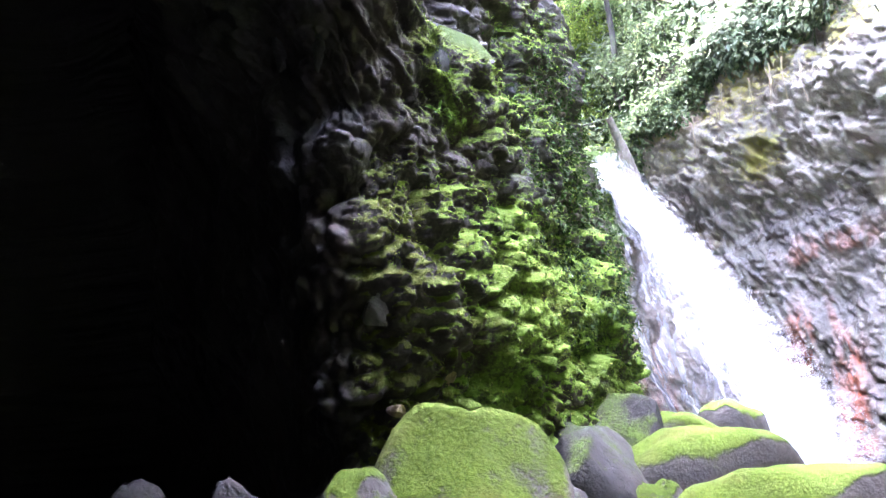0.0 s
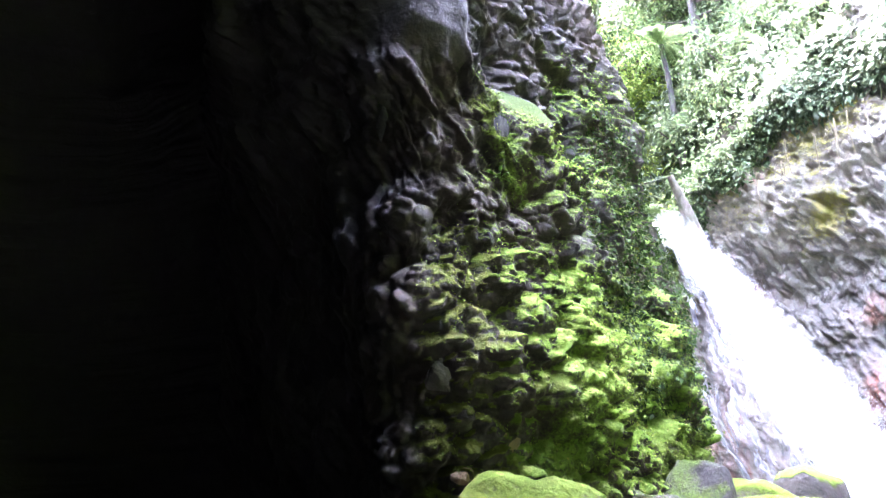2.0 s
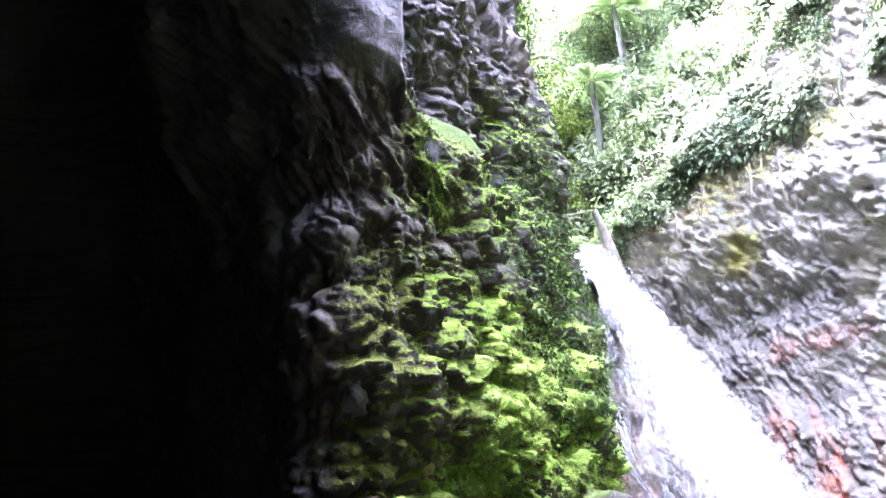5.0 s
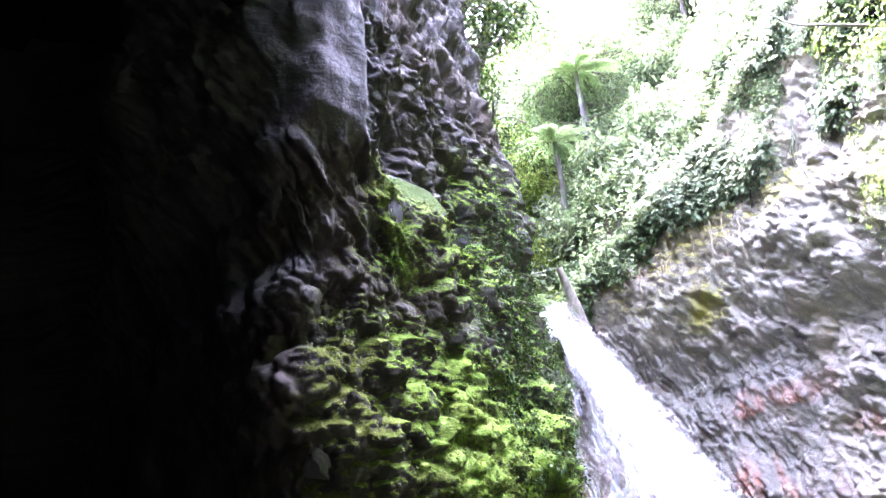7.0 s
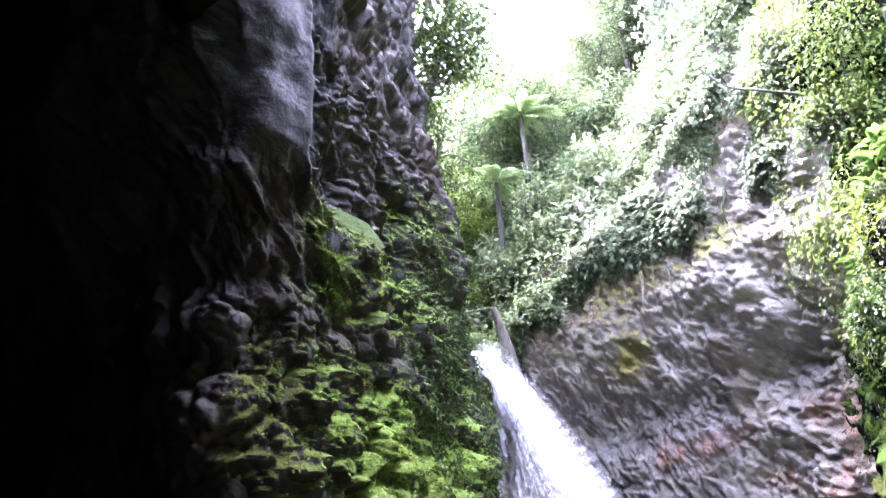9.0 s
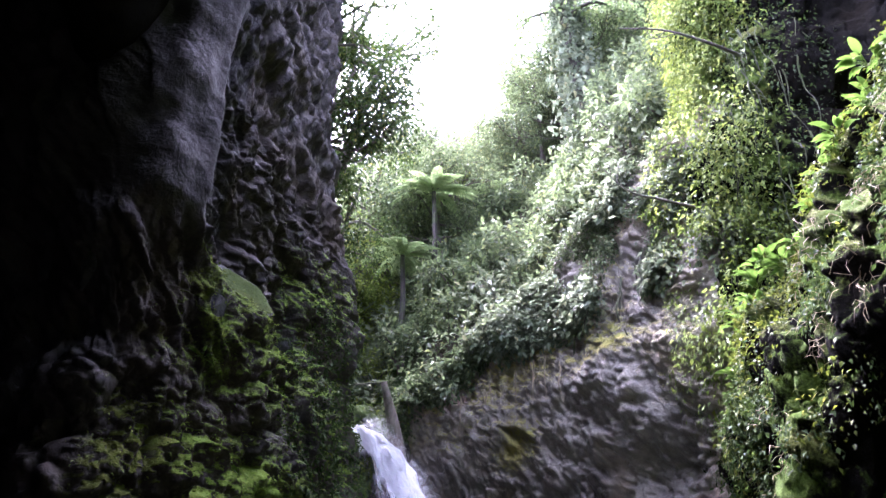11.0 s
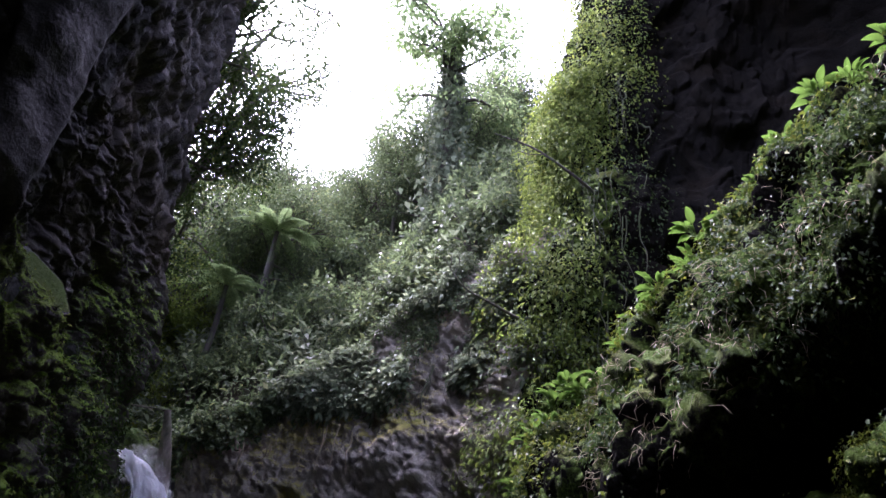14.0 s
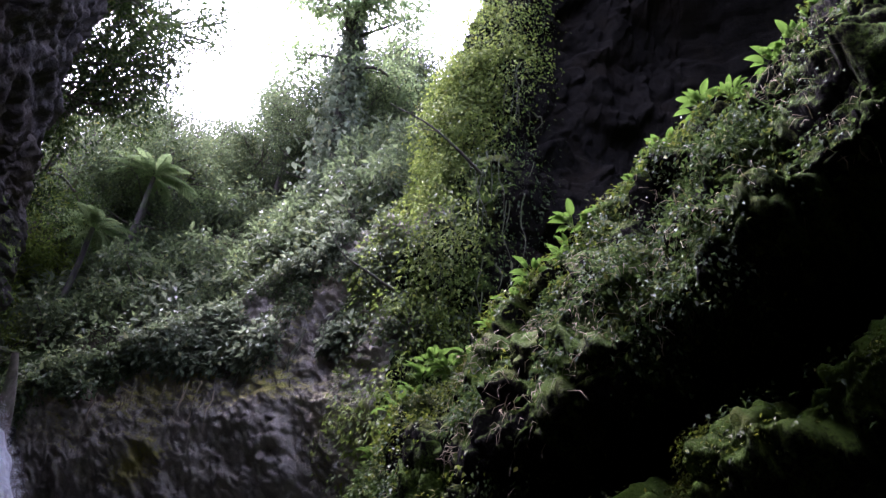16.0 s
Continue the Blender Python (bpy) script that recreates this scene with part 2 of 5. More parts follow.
def water_material(name, tint, see, streak, veil=False):
    """White water: foam that scatters light, thinner between the streaks and, as a veil, where the mesh says so."""
    m = Nodes(name)
    foam = m.noise(3.5, 4, 0.5, streak)
    b = m.node("BsdfPrincipled", Base_Color=(*tint, 1), Roughness=0.35)
    tr = m.node("BsdfTranslucent", Color=(*tint, 1))
    white = m.node("MixShader")
    white.inputs[0].default_value = 0.6
    m.t.links.new(b.outputs[0], white.inputs[1])
    m.t.links.new(tr.outputs[0], white.inputs[2])
    clear = m.node("BsdfTransparent")
    mix = m.node("MixShader")
    if veil:
        body = m.math('ADD', m.math('MULTIPLY', m.attr("thick"), 1.5), m.math('MULTIPLY', m.math('SUBTRACT', foam, 0.5), 0.9))
        m.t.links.new(m.curve(body, (0.05, 0.0), (0.75, 1.0)), mix.inputs[0])
    else:
        m.t.links.new(m.curve(foam, (0.35, see), (0.55, 1.0)), mix.inputs[0])
    m.t.links.new(clear.outputs[0], mix.inputs[1])
    m.t.links.new(white.outputs[0], mix.inputs[2])
    return m.finish(mix.outputs[0])


# the dark grey tone at the end is the cave side's painted shade
MAT_ROCK_LEFT = rock_material("mossy_basalt", wet=0.6, shine=0.18, dark=(0.016, 0.016, 0.017), light=(0.085, 0.076, 0.06), moss_dark=(0.035, 0.062, 0.009), moss_light=(0.22, 0.34, 0.05), stain_or_shade=(0.045, 0.044, 0.041))
MAT_ROCK_BACK = rock_material("wet_columnar_basalt", (0.10, 0.09, 0.068), (0.36, 0.33, 0.255), (0.13, 0.14, 0.025), (0.34, 0.35, 0.08), wet=0.5, stain_or_shade=(0.30, 0.085, 0.035), relief=1.0, olive=(0.27, 0.24, 0.08))
# near-black base: shade of the recess and undercut is put into the colour
MAT_ROCK_RIGHT = rock_material("shade_toned_overgrown_rock", (0.003, 0.003, 0.003), (0.012, 0.011, 0.009), (0.012, 0.026, 0.003), (0.07, 0.115, 0.013), wet=0.9, shine=0.02)
MAT_SOIL = rock_material("forest_soil", (0.02, 0.018, 0.012), (0.07, 0.06, 0.04), (0.015, 0.03, 0.006), (0.05, 0.10, 0.02), wet=0.7, shine=0.15)
MAT_BOULDER = rock_material("mossy_boulder", (0.012, 0.011, 0.009), (0.055, 0.049, 0.038), (0.018, 0.032, 0.003), (0.092, 0.14, 0.012), wet=0.45, shine=0.3, fuzz=34.0, relief=0.7)
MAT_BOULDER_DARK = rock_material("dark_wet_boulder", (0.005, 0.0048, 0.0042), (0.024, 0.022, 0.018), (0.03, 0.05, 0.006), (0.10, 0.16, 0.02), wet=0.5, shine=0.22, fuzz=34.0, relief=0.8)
MAT_LEAF = leaf_material("forest_leaf", (0.023, 0.037, 0.018), (0.073, 0.108, 0.045), (0.165, 0.215, 0.09), rough=0.5)
MAT_LEAF_PALE = leaf_material("pale_vine_leaf", (0.045, 0.066, 0.036), (0.10, 0.138, 0.074), (0.22, 0.26, 0.15), rough=0.5)
MAT_LEAF_FRESH = leaf_material("fresh_leaf", (0.044, 0.076, 0.014), (0.105, 0.16, 0.028), (0.22, 0.277, 0.054), rough=0.6, glow=0.45)
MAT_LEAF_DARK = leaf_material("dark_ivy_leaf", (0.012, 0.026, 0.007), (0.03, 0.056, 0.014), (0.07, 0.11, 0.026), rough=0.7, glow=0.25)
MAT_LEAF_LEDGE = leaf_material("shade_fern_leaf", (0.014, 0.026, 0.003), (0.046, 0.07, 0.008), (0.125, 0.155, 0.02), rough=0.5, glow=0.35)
MAT_LEAF_BIG = leaf_material("glossy_big_leaf", (0.026, 0.062, 0.010), (0.052, 0.108, 0.016), (0.11, 0.185, 0.032), rough=0.34)
MAT_FERN = leaf_material("fern_frond", (0.06, 0.10, 0.035), (0.13, 0.20, 0.07), (0.24, 0.32, 0.13), rough=0.5, glow=0.5)
MAT_BARK = bark_material("mossy_bark", (0.018, 0.015, 0.011), (0.08, 0.066, 0.052))
MAT_BARK_DARK = bark_material("dark_fern_trunk", (0.012, 0.01, 0.008), (0.05, 0.042, 0.034))
MAT_ROOT = bark_material("pale_root", (0.12, 0.09, 0.05), (0.35, 0.27, 0.17))
MAT_FALL = water_material("white_water", (0.95, 0.96, 0.97), 0.95, (1, 1, 0.3), True)
MAT_CASCADE = water_material("cascade_water", (0.95, 0.96, 0.97), 0.6, (1, 1, 0.3))
MAT_SPRAY = water_material("spray", (0.96, 0.97, 0.98), 0.9, (1, 1, 1))

# ---- large structure ----
def wall_from(name, plan, z0, z1, nu, nv, shift, relief, moss, mat, label, extra=None, focus=None, rows=None, top=None):
    """A cliff over a plan line. shift: how far it comes out or leans; relief(g, q): its broken rock, over places g and the unrolled face q."""
    line = spline(plan, nu, focus)
    tan = unit(np.gradient(line, axis=0))
    out = np.stack([tan[:, 1], -tan[:, 0]], -1)
    z = np.linspace(z0, z1, nv) if rows is None else np.interp(np.linspace(0, 1, nv), (0, rows[1], 1), (z0, rows[0], z1))
    g = np.zeros((nu, nv, 3))
    g[..., :2] = line[:, None]
    g[..., 2] = z[None]
    if top:
        g[..., 2] = z0 + (g[..., 2] - z0) * ((top(g[..., 0], g[..., 1]) - z0) / (z1 - z0))
    s = shift(g[..., 0], g[..., 1], g[..., 2])
    along = np.r_[0, np.cumsum(np.linalg.norm(np.diff(line, axis=0), axis=1))][:, None]
    q = np.stack([along + 0 * g[..., 2], g[..., 2], 0 * g[..., 2] + 0.37], -1)
    d = relief(g, q)
    g[..., :2] += out[:, None] * (s + d)[..., None]
    g[..., 2] -= 0.1 * d
    n = grid_normals(g)
    flip = (n[..., :2] * out[:, None]).sum(-1).mean() < 0
    n = -n if flip else n
    f = grid_faces(nu, nv)
    f = f[:, ::-1] if flip else f
    at = {"moss": moss(g, n), "stain_or_shade": np.zeros(g.shape[:2])}
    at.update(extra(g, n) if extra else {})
    me = mesh_from(name, g.reshape(-1, 3), f, [mat], False, at)
    ob = part(name, me, None, label, "cliff", "", "structure")
    return ob, g, n, at["moss"]


def warped(q, size, seed, amount=0.25):
    """The unrolled face with its coordinates bent, so that joints run crooked."""
    return q + amount * size * np.stack([fbm(q * 0.8 / size, 3, seed), fbm(q * 0.8 / size + 9, 3, seed + 5), 0 * q[..., 0]], -1)


def slanted(q, run, across, along):
    """Coordinates across and along a grain that runs down by `run` degrees from the level."""
    a = math.radians(run)
    u, v = q[..., 0] * math.sin(a) + q[..., 1] * math.cos(a), q[..., 0] * math.cos(a) - q[..., 1] * math.sin(a)
    return np.stack([u / across, v / along, 0 * u], -1)


def left_shift(x, y, z):
    """Belly at the foot, corner leaning back with height, a sloping slab at the height of a house, a smooth bulge beside it."""
    corner = ramp(y, 6.5, 9.5)
    lean = np.interp(z, (-0.5, 1.5, 3.2, 6.5, 9.2, 12.7, 15), (-0.15, -0.05, -0.05, -0.35, -0.65, -0.95, -1.1))
    hollow = -0.4 * ramp(-x, -0.2, 1.6) * (1 - ramp(z, 0.3, 3.0)) * (y > 0)
    brow = 1.0 * ramp(z, 3.2, 9.5) * (1 - ramp(x, -2.6, -0.8))
    on = (y > 5) * (y < 12)
    slab_z = 6.0 - 0.45 * (x + 0.1)
    slab = -0.5 * ramp(z - slab_z, -0.40, 0.12) * ramp(x, -0.25, 0.0) * (1 - np.clip((x - 0.35) / 1.5, 0, 1)) * (1 - 0.6 * ramp(z, 7.0, 9.0))
    bulge = 0.14 * ramp(z, 5.65, 6.0) * ramp(x, -1.0, -0.6) * (1 - ramp(x, -0.2, -0.08)) * (1 - ramp(z, 8.5, 10))
    rib = 0.13 * np.exp(-((x + 0.12 - 0.2 * (5.8 - z) + 0.06 * np.sin(z * 9.0)) / 0.1) ** 2) * ramp(z, 4.2, 4.9) * (1 - ramp(z, 5.7, 6.1))
    skirt = 0.24 * np.exp(-((x - 0.45) / 0.75) ** 2) * (1 - ramp(z, 0.6, 4.6))
    notch = -0.3 * np.exp(-((x - 1.05) / 0.14) ** 2 - ((z - 5.75) / 0.55) ** 2)
    crest = 0.14 * np.exp(-((x + 0.75 - 0.35 * (5.6 - z)) / 0.12) ** 2) * ramp(z, 4.6, 5.0) * (1 - ramp(z, 5.5, 5.8))
    return corner * lean + hollow + brow + on * (slab + bulge + rib + notch + crest + skirt)


def left_relief(g, q):
    """Knobbly breccia low down, raked ridges above it, smooth water-worn rock over the slab and on the cave side."""
    x, z = q[..., 0] * 0 + g[..., 0], g[..., 2]
    w = warped(q, 0.5, 31)
    fine = warped(q, 0.12, 35)
    cave = 1 - ramp(x + 0.2 * vnoise(g * 1.1, 2), -1.7, -0.75)
    high = ramp(z + 0.25 * vnoise(g * 1.3, 3), 5.45, 5.9)
    smooth = np.clip(cave + high * (1 - ramp(x, -0.2, 0.0)), 0, 1)
    rake = ramp(z + 0.35 * vnoise(g * 1.2, 4), 3.9, 4.5) * (1 - high) * (1 - ramp(x, 0.1, 0.5)) * (1 - cave)
    broken = high * ramp(x, -0.2, 0.0)
    knob = np.clip(1 - smooth - rake - 0.7 * broken, 0, 1)
    bulk = 0.42 * fbm(g * 0.45, 3, 8) + 0.16 * fbm(g * 1.3, 3, 9)
    stones = 0.22 * lumps(w / np.array([0.38, 0.46, 1]), 11) + 0.14 * lumps(w / np.array([0.19, 0.21, 1]) + 4, 12) + 0.07 * lumps(fine / np.array([0.09, 0.095, 1]) + 7, 13) + 0.05 * np.abs(fbm(q * 9.0, 4, 19))
    h1, e1 = chips(slanted(w, 62, 0.17, 0.75), 51, 1.0, 30.0)
    h2, e2 = chips(slanted(fine, 55, 0.07, 0.26) + 3, 54, 1.0, 30.0)
    ridges = 0.13 * h1 + 0.05 * h2 + 0.05 * lumps(fine / 0.12, 14)
    h3, e3 = chips(slanted(w, 50, 0.22, 0.4) + 5, 57, 1.2, 40.0)
    h4, e4 = chips(fine / np.array([0.15, 0.1, 1]) + 2, 58, 1.2, 40.0)
    blocks = 0.05 * h3 + 0.05 * h4 + 0.14 * lumps(slanted(w, 65, 0.38, 0.9) + 3, 15) + 0.07 * lumps(slanted(fine, 60, 0.15, 0.3) + 3, 16)
    worn = 0.18 * fbm(np.stack([q[..., 0] * 1.5, q[..., 1] * 0.45, 0 * x], -1), 3, 17) + 0.035 * fbm(q * 4.0, 4, 18)
    h5, e5 = chips(slanted(w, 75, 0.45, 1.5) + 8, 61, 1.0, 40.0)
    worn = worn + cave * (0.14 * h5 + 0.05 * h2 + 0.06 * stones)
    slab = np.exp(-((z - 5.85 + 0.45 * (x + 0.1)) / 0.24) ** 2) * ramp(x, -0.25, -0.05) * (1 - ramp(x, 0.8, 1.1))
    return bulk + (1 - 0.85 * slab) * (knob * stones + rake * ridges + broken * blocks) + smooth * worn + 0.03 * np.abs(fbm(g * 6, 4, 77)) * (1 - 0.7 * smooth)


def left_moss(g, n):
    """Thick low on the flank, on the tops of stones towards the cave, thin films on the raked face, bright on the rib and the slab's head."""
    x, y, z = g[..., 0], g[..., 1], g[..., 2]
    on = ramp(y, 5.2, 6.0) * (1 - ramp(y, 11.5, 13.0))
    up = ramp(n[..., 2], -0.15, 0.5)
    band = vnoise(g * 1.1, 3)
    low = 1 - ramp(z + 0.3 * band, 3.6, 4.7)
    thick = ramp(x - 0.12 * (z - 2.0), -0.35, 0.45) * low * (0.42 + 0.42 * up + 0.2 * band)
    tops = ramp(x, -1.0, -0.5) * low * (0.2 + 0.6 * up + 0.2 * band)
    mid = ramp(z, 3.6, 4.6) * (1 - ramp(z, 5.4, 6.0)) * ramp(x, -0.9, -0.2) * (0.22 + 0.35 * up + 0.25 * band)
    line = 0.28 * np.exp(-((x + 0.12 - 0.2 * (5.8 - z)) / 0.16) ** 2) * ramp(z, 4.0, 4.6) * (1 - ramp(z, 5.8, 6.1))
    slab = 0.4 * np.exp(-((x - 0.05) / 0.28) ** 2 - ((z - 5.85) / 0.22) ** 2)
    high = ramp(z, 4.6, 5.4) * (1 - ramp(z, 6.6, 8.2)) * ramp(x, 0.3, 0.8) * (0.28 + 0.35 * up + 0.3 * band)
    return on * np.maximum.reduce([thick, tops, mid + line, slab, high])


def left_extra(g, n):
    """Shade painted into the cave side, a darkened bulge, the dull olive of the drier stones, the wet slab."""
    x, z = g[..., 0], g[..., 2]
    # painted shade: colour goes dark towards the cave, with a noisy edge
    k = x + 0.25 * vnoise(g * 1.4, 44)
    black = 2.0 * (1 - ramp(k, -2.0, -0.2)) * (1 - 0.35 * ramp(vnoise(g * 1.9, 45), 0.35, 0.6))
    # the smooth bulge beside the slab is coloured dark as well
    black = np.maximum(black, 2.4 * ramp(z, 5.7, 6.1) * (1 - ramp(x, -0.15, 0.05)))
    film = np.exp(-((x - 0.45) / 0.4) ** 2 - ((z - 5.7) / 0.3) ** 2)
    return {"stain_or_shade": black, "dry": 1 - ramp(x, -0.6, 0.35), "film": film}


# the first points run unseen behind the walker, added to shut out sky light
LEFT_PLAN = [(4.5, -16.0), (2.0, -11.0), (-1.0, -8.5), (-5.0, -5.6), (-7.6, -1.5), (-9.0, 3.0), (-9.0, 8.0), (-6.2, 10.4), (-3.8, 9.8), (-2.55, 8.2), (-1.75, 7.0), (-0.75, 6.35), (0.35, 7.2), (1.0, 8.35), (1.75, 9.4), (1.95, 10.6), (1.5, 12.4), (1.1, 15.5), (2.2, 21.0), (6.0, 30.0)]
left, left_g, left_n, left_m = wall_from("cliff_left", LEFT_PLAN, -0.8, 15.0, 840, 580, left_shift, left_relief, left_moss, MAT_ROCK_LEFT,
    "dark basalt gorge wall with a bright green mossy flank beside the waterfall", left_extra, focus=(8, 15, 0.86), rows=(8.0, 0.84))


def back_shift(x, y, z):
    belly = np.interp(z, (-0.5, 2.0, 4.3, 5.5, 6.3, 7.0, 8.0, 9.5), (0.3, 0.0, -0.42, -0.40, 0.10, 0.40, 0.25, 0.05))
    return belly


def back_moss(g, n):
    x, y, z = g[..., 0], g[..., 1], g[..., 2]
    up = ramp(n[..., 2], 0.0, 0.6)
    patch = ramp(vnoise(g * np.array([0.8, 0.8, 0.45]), 8), 0.1, 0.6)
    lichen = 0.42 * np.exp(-(((x - 5.65) / 0.35) ** 2 + ((z - 6.4) / 0.5) ** 2)) + 0.36 * np.exp(-((x - 5.7) / 0.9) ** 2 - ((z - 7.6) / 0.4) ** 2)
    olive = 0.34 * ramp(z, 6.1, 6.7) * (1 - ramp(z, 7.9, 8.6)) * ramp(vnoise(g * np.array([1.2, 1.2, 0.7]), 9), -0.35, 0.45) * (1 - 0.6 * ramp(x, 6.0, 6.6))
    return lichen + olive + ramp(z, 4.8, 6.6) * (0.05 + 0.25 * up + 0.2 * patch) * ramp(x, 3.6, 4.6) + ramp(z, 7.2, 8.4) * 0.08


def back_relief(g, q):
    """Soft weathered tuff over a broken brow; under it raked columns, blocks towards the corner."""
    x, z = g[..., 0], g[..., 2]
    w, fine = warped(q, 0.6, 131), warped(q, 0.15, 135)
    brow = ramp(z + 0.35 * vnoise(g * 0.9, 5), 6.1, 6.9)
    ledge = np.exp(-((z + 0.3 * vnoise(g * 0.8, 6) - 6.0) / 0.6) ** 2)
    corner = ramp(x + 0.3 * vnoise(g, 7), 6.1, 6.8)
    bulk = 0.42 * fbm(g * 0.6, 3, 21) + 0.24 * fbm(g * 1.5, 3, 22)
    h1, e1 = chips(slanted(warped(q, 0.9, 141, 0.35), 70, 0.15, 0.6), 151, 1.2, 120.0)
    h2, e2 = chips(slanted(fine, 66, 0.065, 0.2) + 3, 154, 1.3, 90.0)
    h3, e3 = chips(slanted(w, 40, 0.42, 0.8) + 6, 157, 1.2, 110.0)
    h4, e4 = chips(slanted(fine, 35, 0.12, 0.22) + 2, 158, 1.4, 90.0)
    tuff = 0.12 * fbm(q * np.array([2.2, 1.1, 1]), 4, 23) + 0.07 * np.abs(fbm(q * 6.0, 4, 24)) + 0.08 * h4 + 0.10 * h3
    columns = (0.15 * h1 + 0.06 * h2) * (0.35 + 0.65 * ramp(vnoise(g * 0.8, 29), -0.3, 0.3)) + 0.07 * h3 + 0.04 * h4
    blocks = 0.18 * h3 + 0.09 * h4
    low = (1 - brow) * (columns * (1 - corner) + blocks * corner)
    return bulk + brow * tuff + low + 0.5 * ledge * blocks * (1 - corner) + 0.02 * fbm(g * 9, 3, 25)


def back_extra(g, n):
    """Rusty seeps low beside the falls, the running film that blackens the columns."""
    x, y, z = g[..., 0], g[..., 1], g[..., 2]
    az = np.degrees(np.arctan2(x, y))
    drip = 0.4 * ramp(vnoise(np.stack([x * 1.6 + 3, y * 1.6, z * 0.35], -1), 12), -0.1, 0.4) + ramp(vnoise(np.stack([x * 6.0 + 3, y * 3, z * 0.5], -1), 16), 0.0, 0.4)
    rust = 1.1 * drip * (1 - ramp(z, 2.6, 4.2)) * (0.15 + 0.85 * ramp(az, 20.5, 23) * (1 - ramp(az, 28, 30)))
    seep = 0.7 * ramp(vnoise(g * 1.5, 15), 0.3, 0.6) * ramp(z, 2.5, 3.5) * (1 - ramp(z, 4.6, 5.2)) * ramp(az, 22, 24)
    bank = 0.4 * np.exp(-((x - 4.55) / 0.45) ** 2 - ((z - 7.25 - 0.25 * (x - 4.5)) / 0.14) ** 2)
    chute = 0.8 * (1 - ramp(az, 14, 17)) * (1 - ramp(z, 2.5, 5.0)) * (0.5 + 0.5 * drip)
    film = (1 - ramp(z + 0.5 * vnoise(g * 0.8, 18), 5.3, 6.6)) * (1 - 0.35 * ramp(x, 6.4, 7.2)) * ramp(vnoise(g * np.array([1.4, 1.4, 0.5]), 19), -0.7, 0.1)
    return {"stain_or_shade": 0.7 * rust + 0.55 * seep + bank + chute, "film": np.clip(film, 0, 1), "dry": 0.6 + 0 * x}


def back_top(x, y):
    """Where the cliff ends: lowest at the notch of the falls."""
    return np.interp(np.degrees(np.arctan2(x, y)), (8, 13.5, 16.5, 24, 29, 36), (6.3, 6.5, 8.3, 9.6, 10.4, 11.4)) + 0.55 * vnoise(np.stack([x, y, 0 * x], -1) * 1.1, 27) + 0.2 * vnoise(np.stack([x, y, 0 * x], -1) * 3.3, 28)


BACK_PLAN = [(0.6, 19.0), (1.6, 16.6), (2.8, 15.3), (4.2, 14.5), (5.6, 13.4), (6.6, 12.0), (7.1, 10.4), (7.4, 9.0), (9.0, 7.6)]
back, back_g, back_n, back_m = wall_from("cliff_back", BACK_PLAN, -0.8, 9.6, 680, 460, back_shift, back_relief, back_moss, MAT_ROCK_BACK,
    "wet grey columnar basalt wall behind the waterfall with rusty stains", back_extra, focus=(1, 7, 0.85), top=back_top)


def right_shift(x, y, z):
    # the inward curl above 16.5 m is unseen, added to darken the recess
    return np.interp(z, (-0.5, 5, 9, 12, 16, 18), (0.0, 0.0, -0.1, -0.4, -1.1, -1.3)) * ramp(y, 6.5, 8.5) + 4.5 * ramp(z, 16.5, 21.0) * (1 - ramp(y, 5.2, 7.4))


def right_moss(g, n):
    up = ramp(n[..., 2], -0.2, 0.5)
    return ramp(g[..., 1], 5.6, 8.2) * (1 - 0.8 * ramp(g[..., 0], 7.8, 8.5)) * (0.35 + 0.3 * up + 0.3 * vnoise(g * 1.3, 9)) + 0.2 * up


def right_relief(g, q):
    """Rounded crumbling bosses, cut by upright joints."""
    w, fine = warped(q, 0.8, 231), warped(q, 0.2, 235)
    h1, e1 = chips(w / np.array([1.1, 1.8, 1]), 251, 1.0, 20.0)
    h2, e2 = chips(fine / np.array([0.2, 0.32, 1]), 254, 1.0, 20.0)
    return 0.5 * fbm(g * 0.45, 3, 46) + 0.4 * h1 + 0.22 * lumps(w / np.array([0.5, 0.7, 1]), 257) + 0.08 * h2 + 0.05 * np.abs(fbm(g * 5, 4, 117))


# the last points close the gap behind, unseen, to block the low sky
RIGHT_PLAN = [(10.0, 11.8), (8.2, 10.5), (7.45, 9.3), (7.5, 8.3), (8.3, 7.5), (9.6, 7.0), (11.5, 5.5), (12.2, 3.0), (12.0, 0.0), (10.5, -4.0), (9.5, -12.0), (4.5, -17.5)]
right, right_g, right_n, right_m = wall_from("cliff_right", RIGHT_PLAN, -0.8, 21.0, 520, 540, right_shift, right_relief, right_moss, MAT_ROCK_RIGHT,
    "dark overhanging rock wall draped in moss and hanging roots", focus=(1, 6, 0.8))


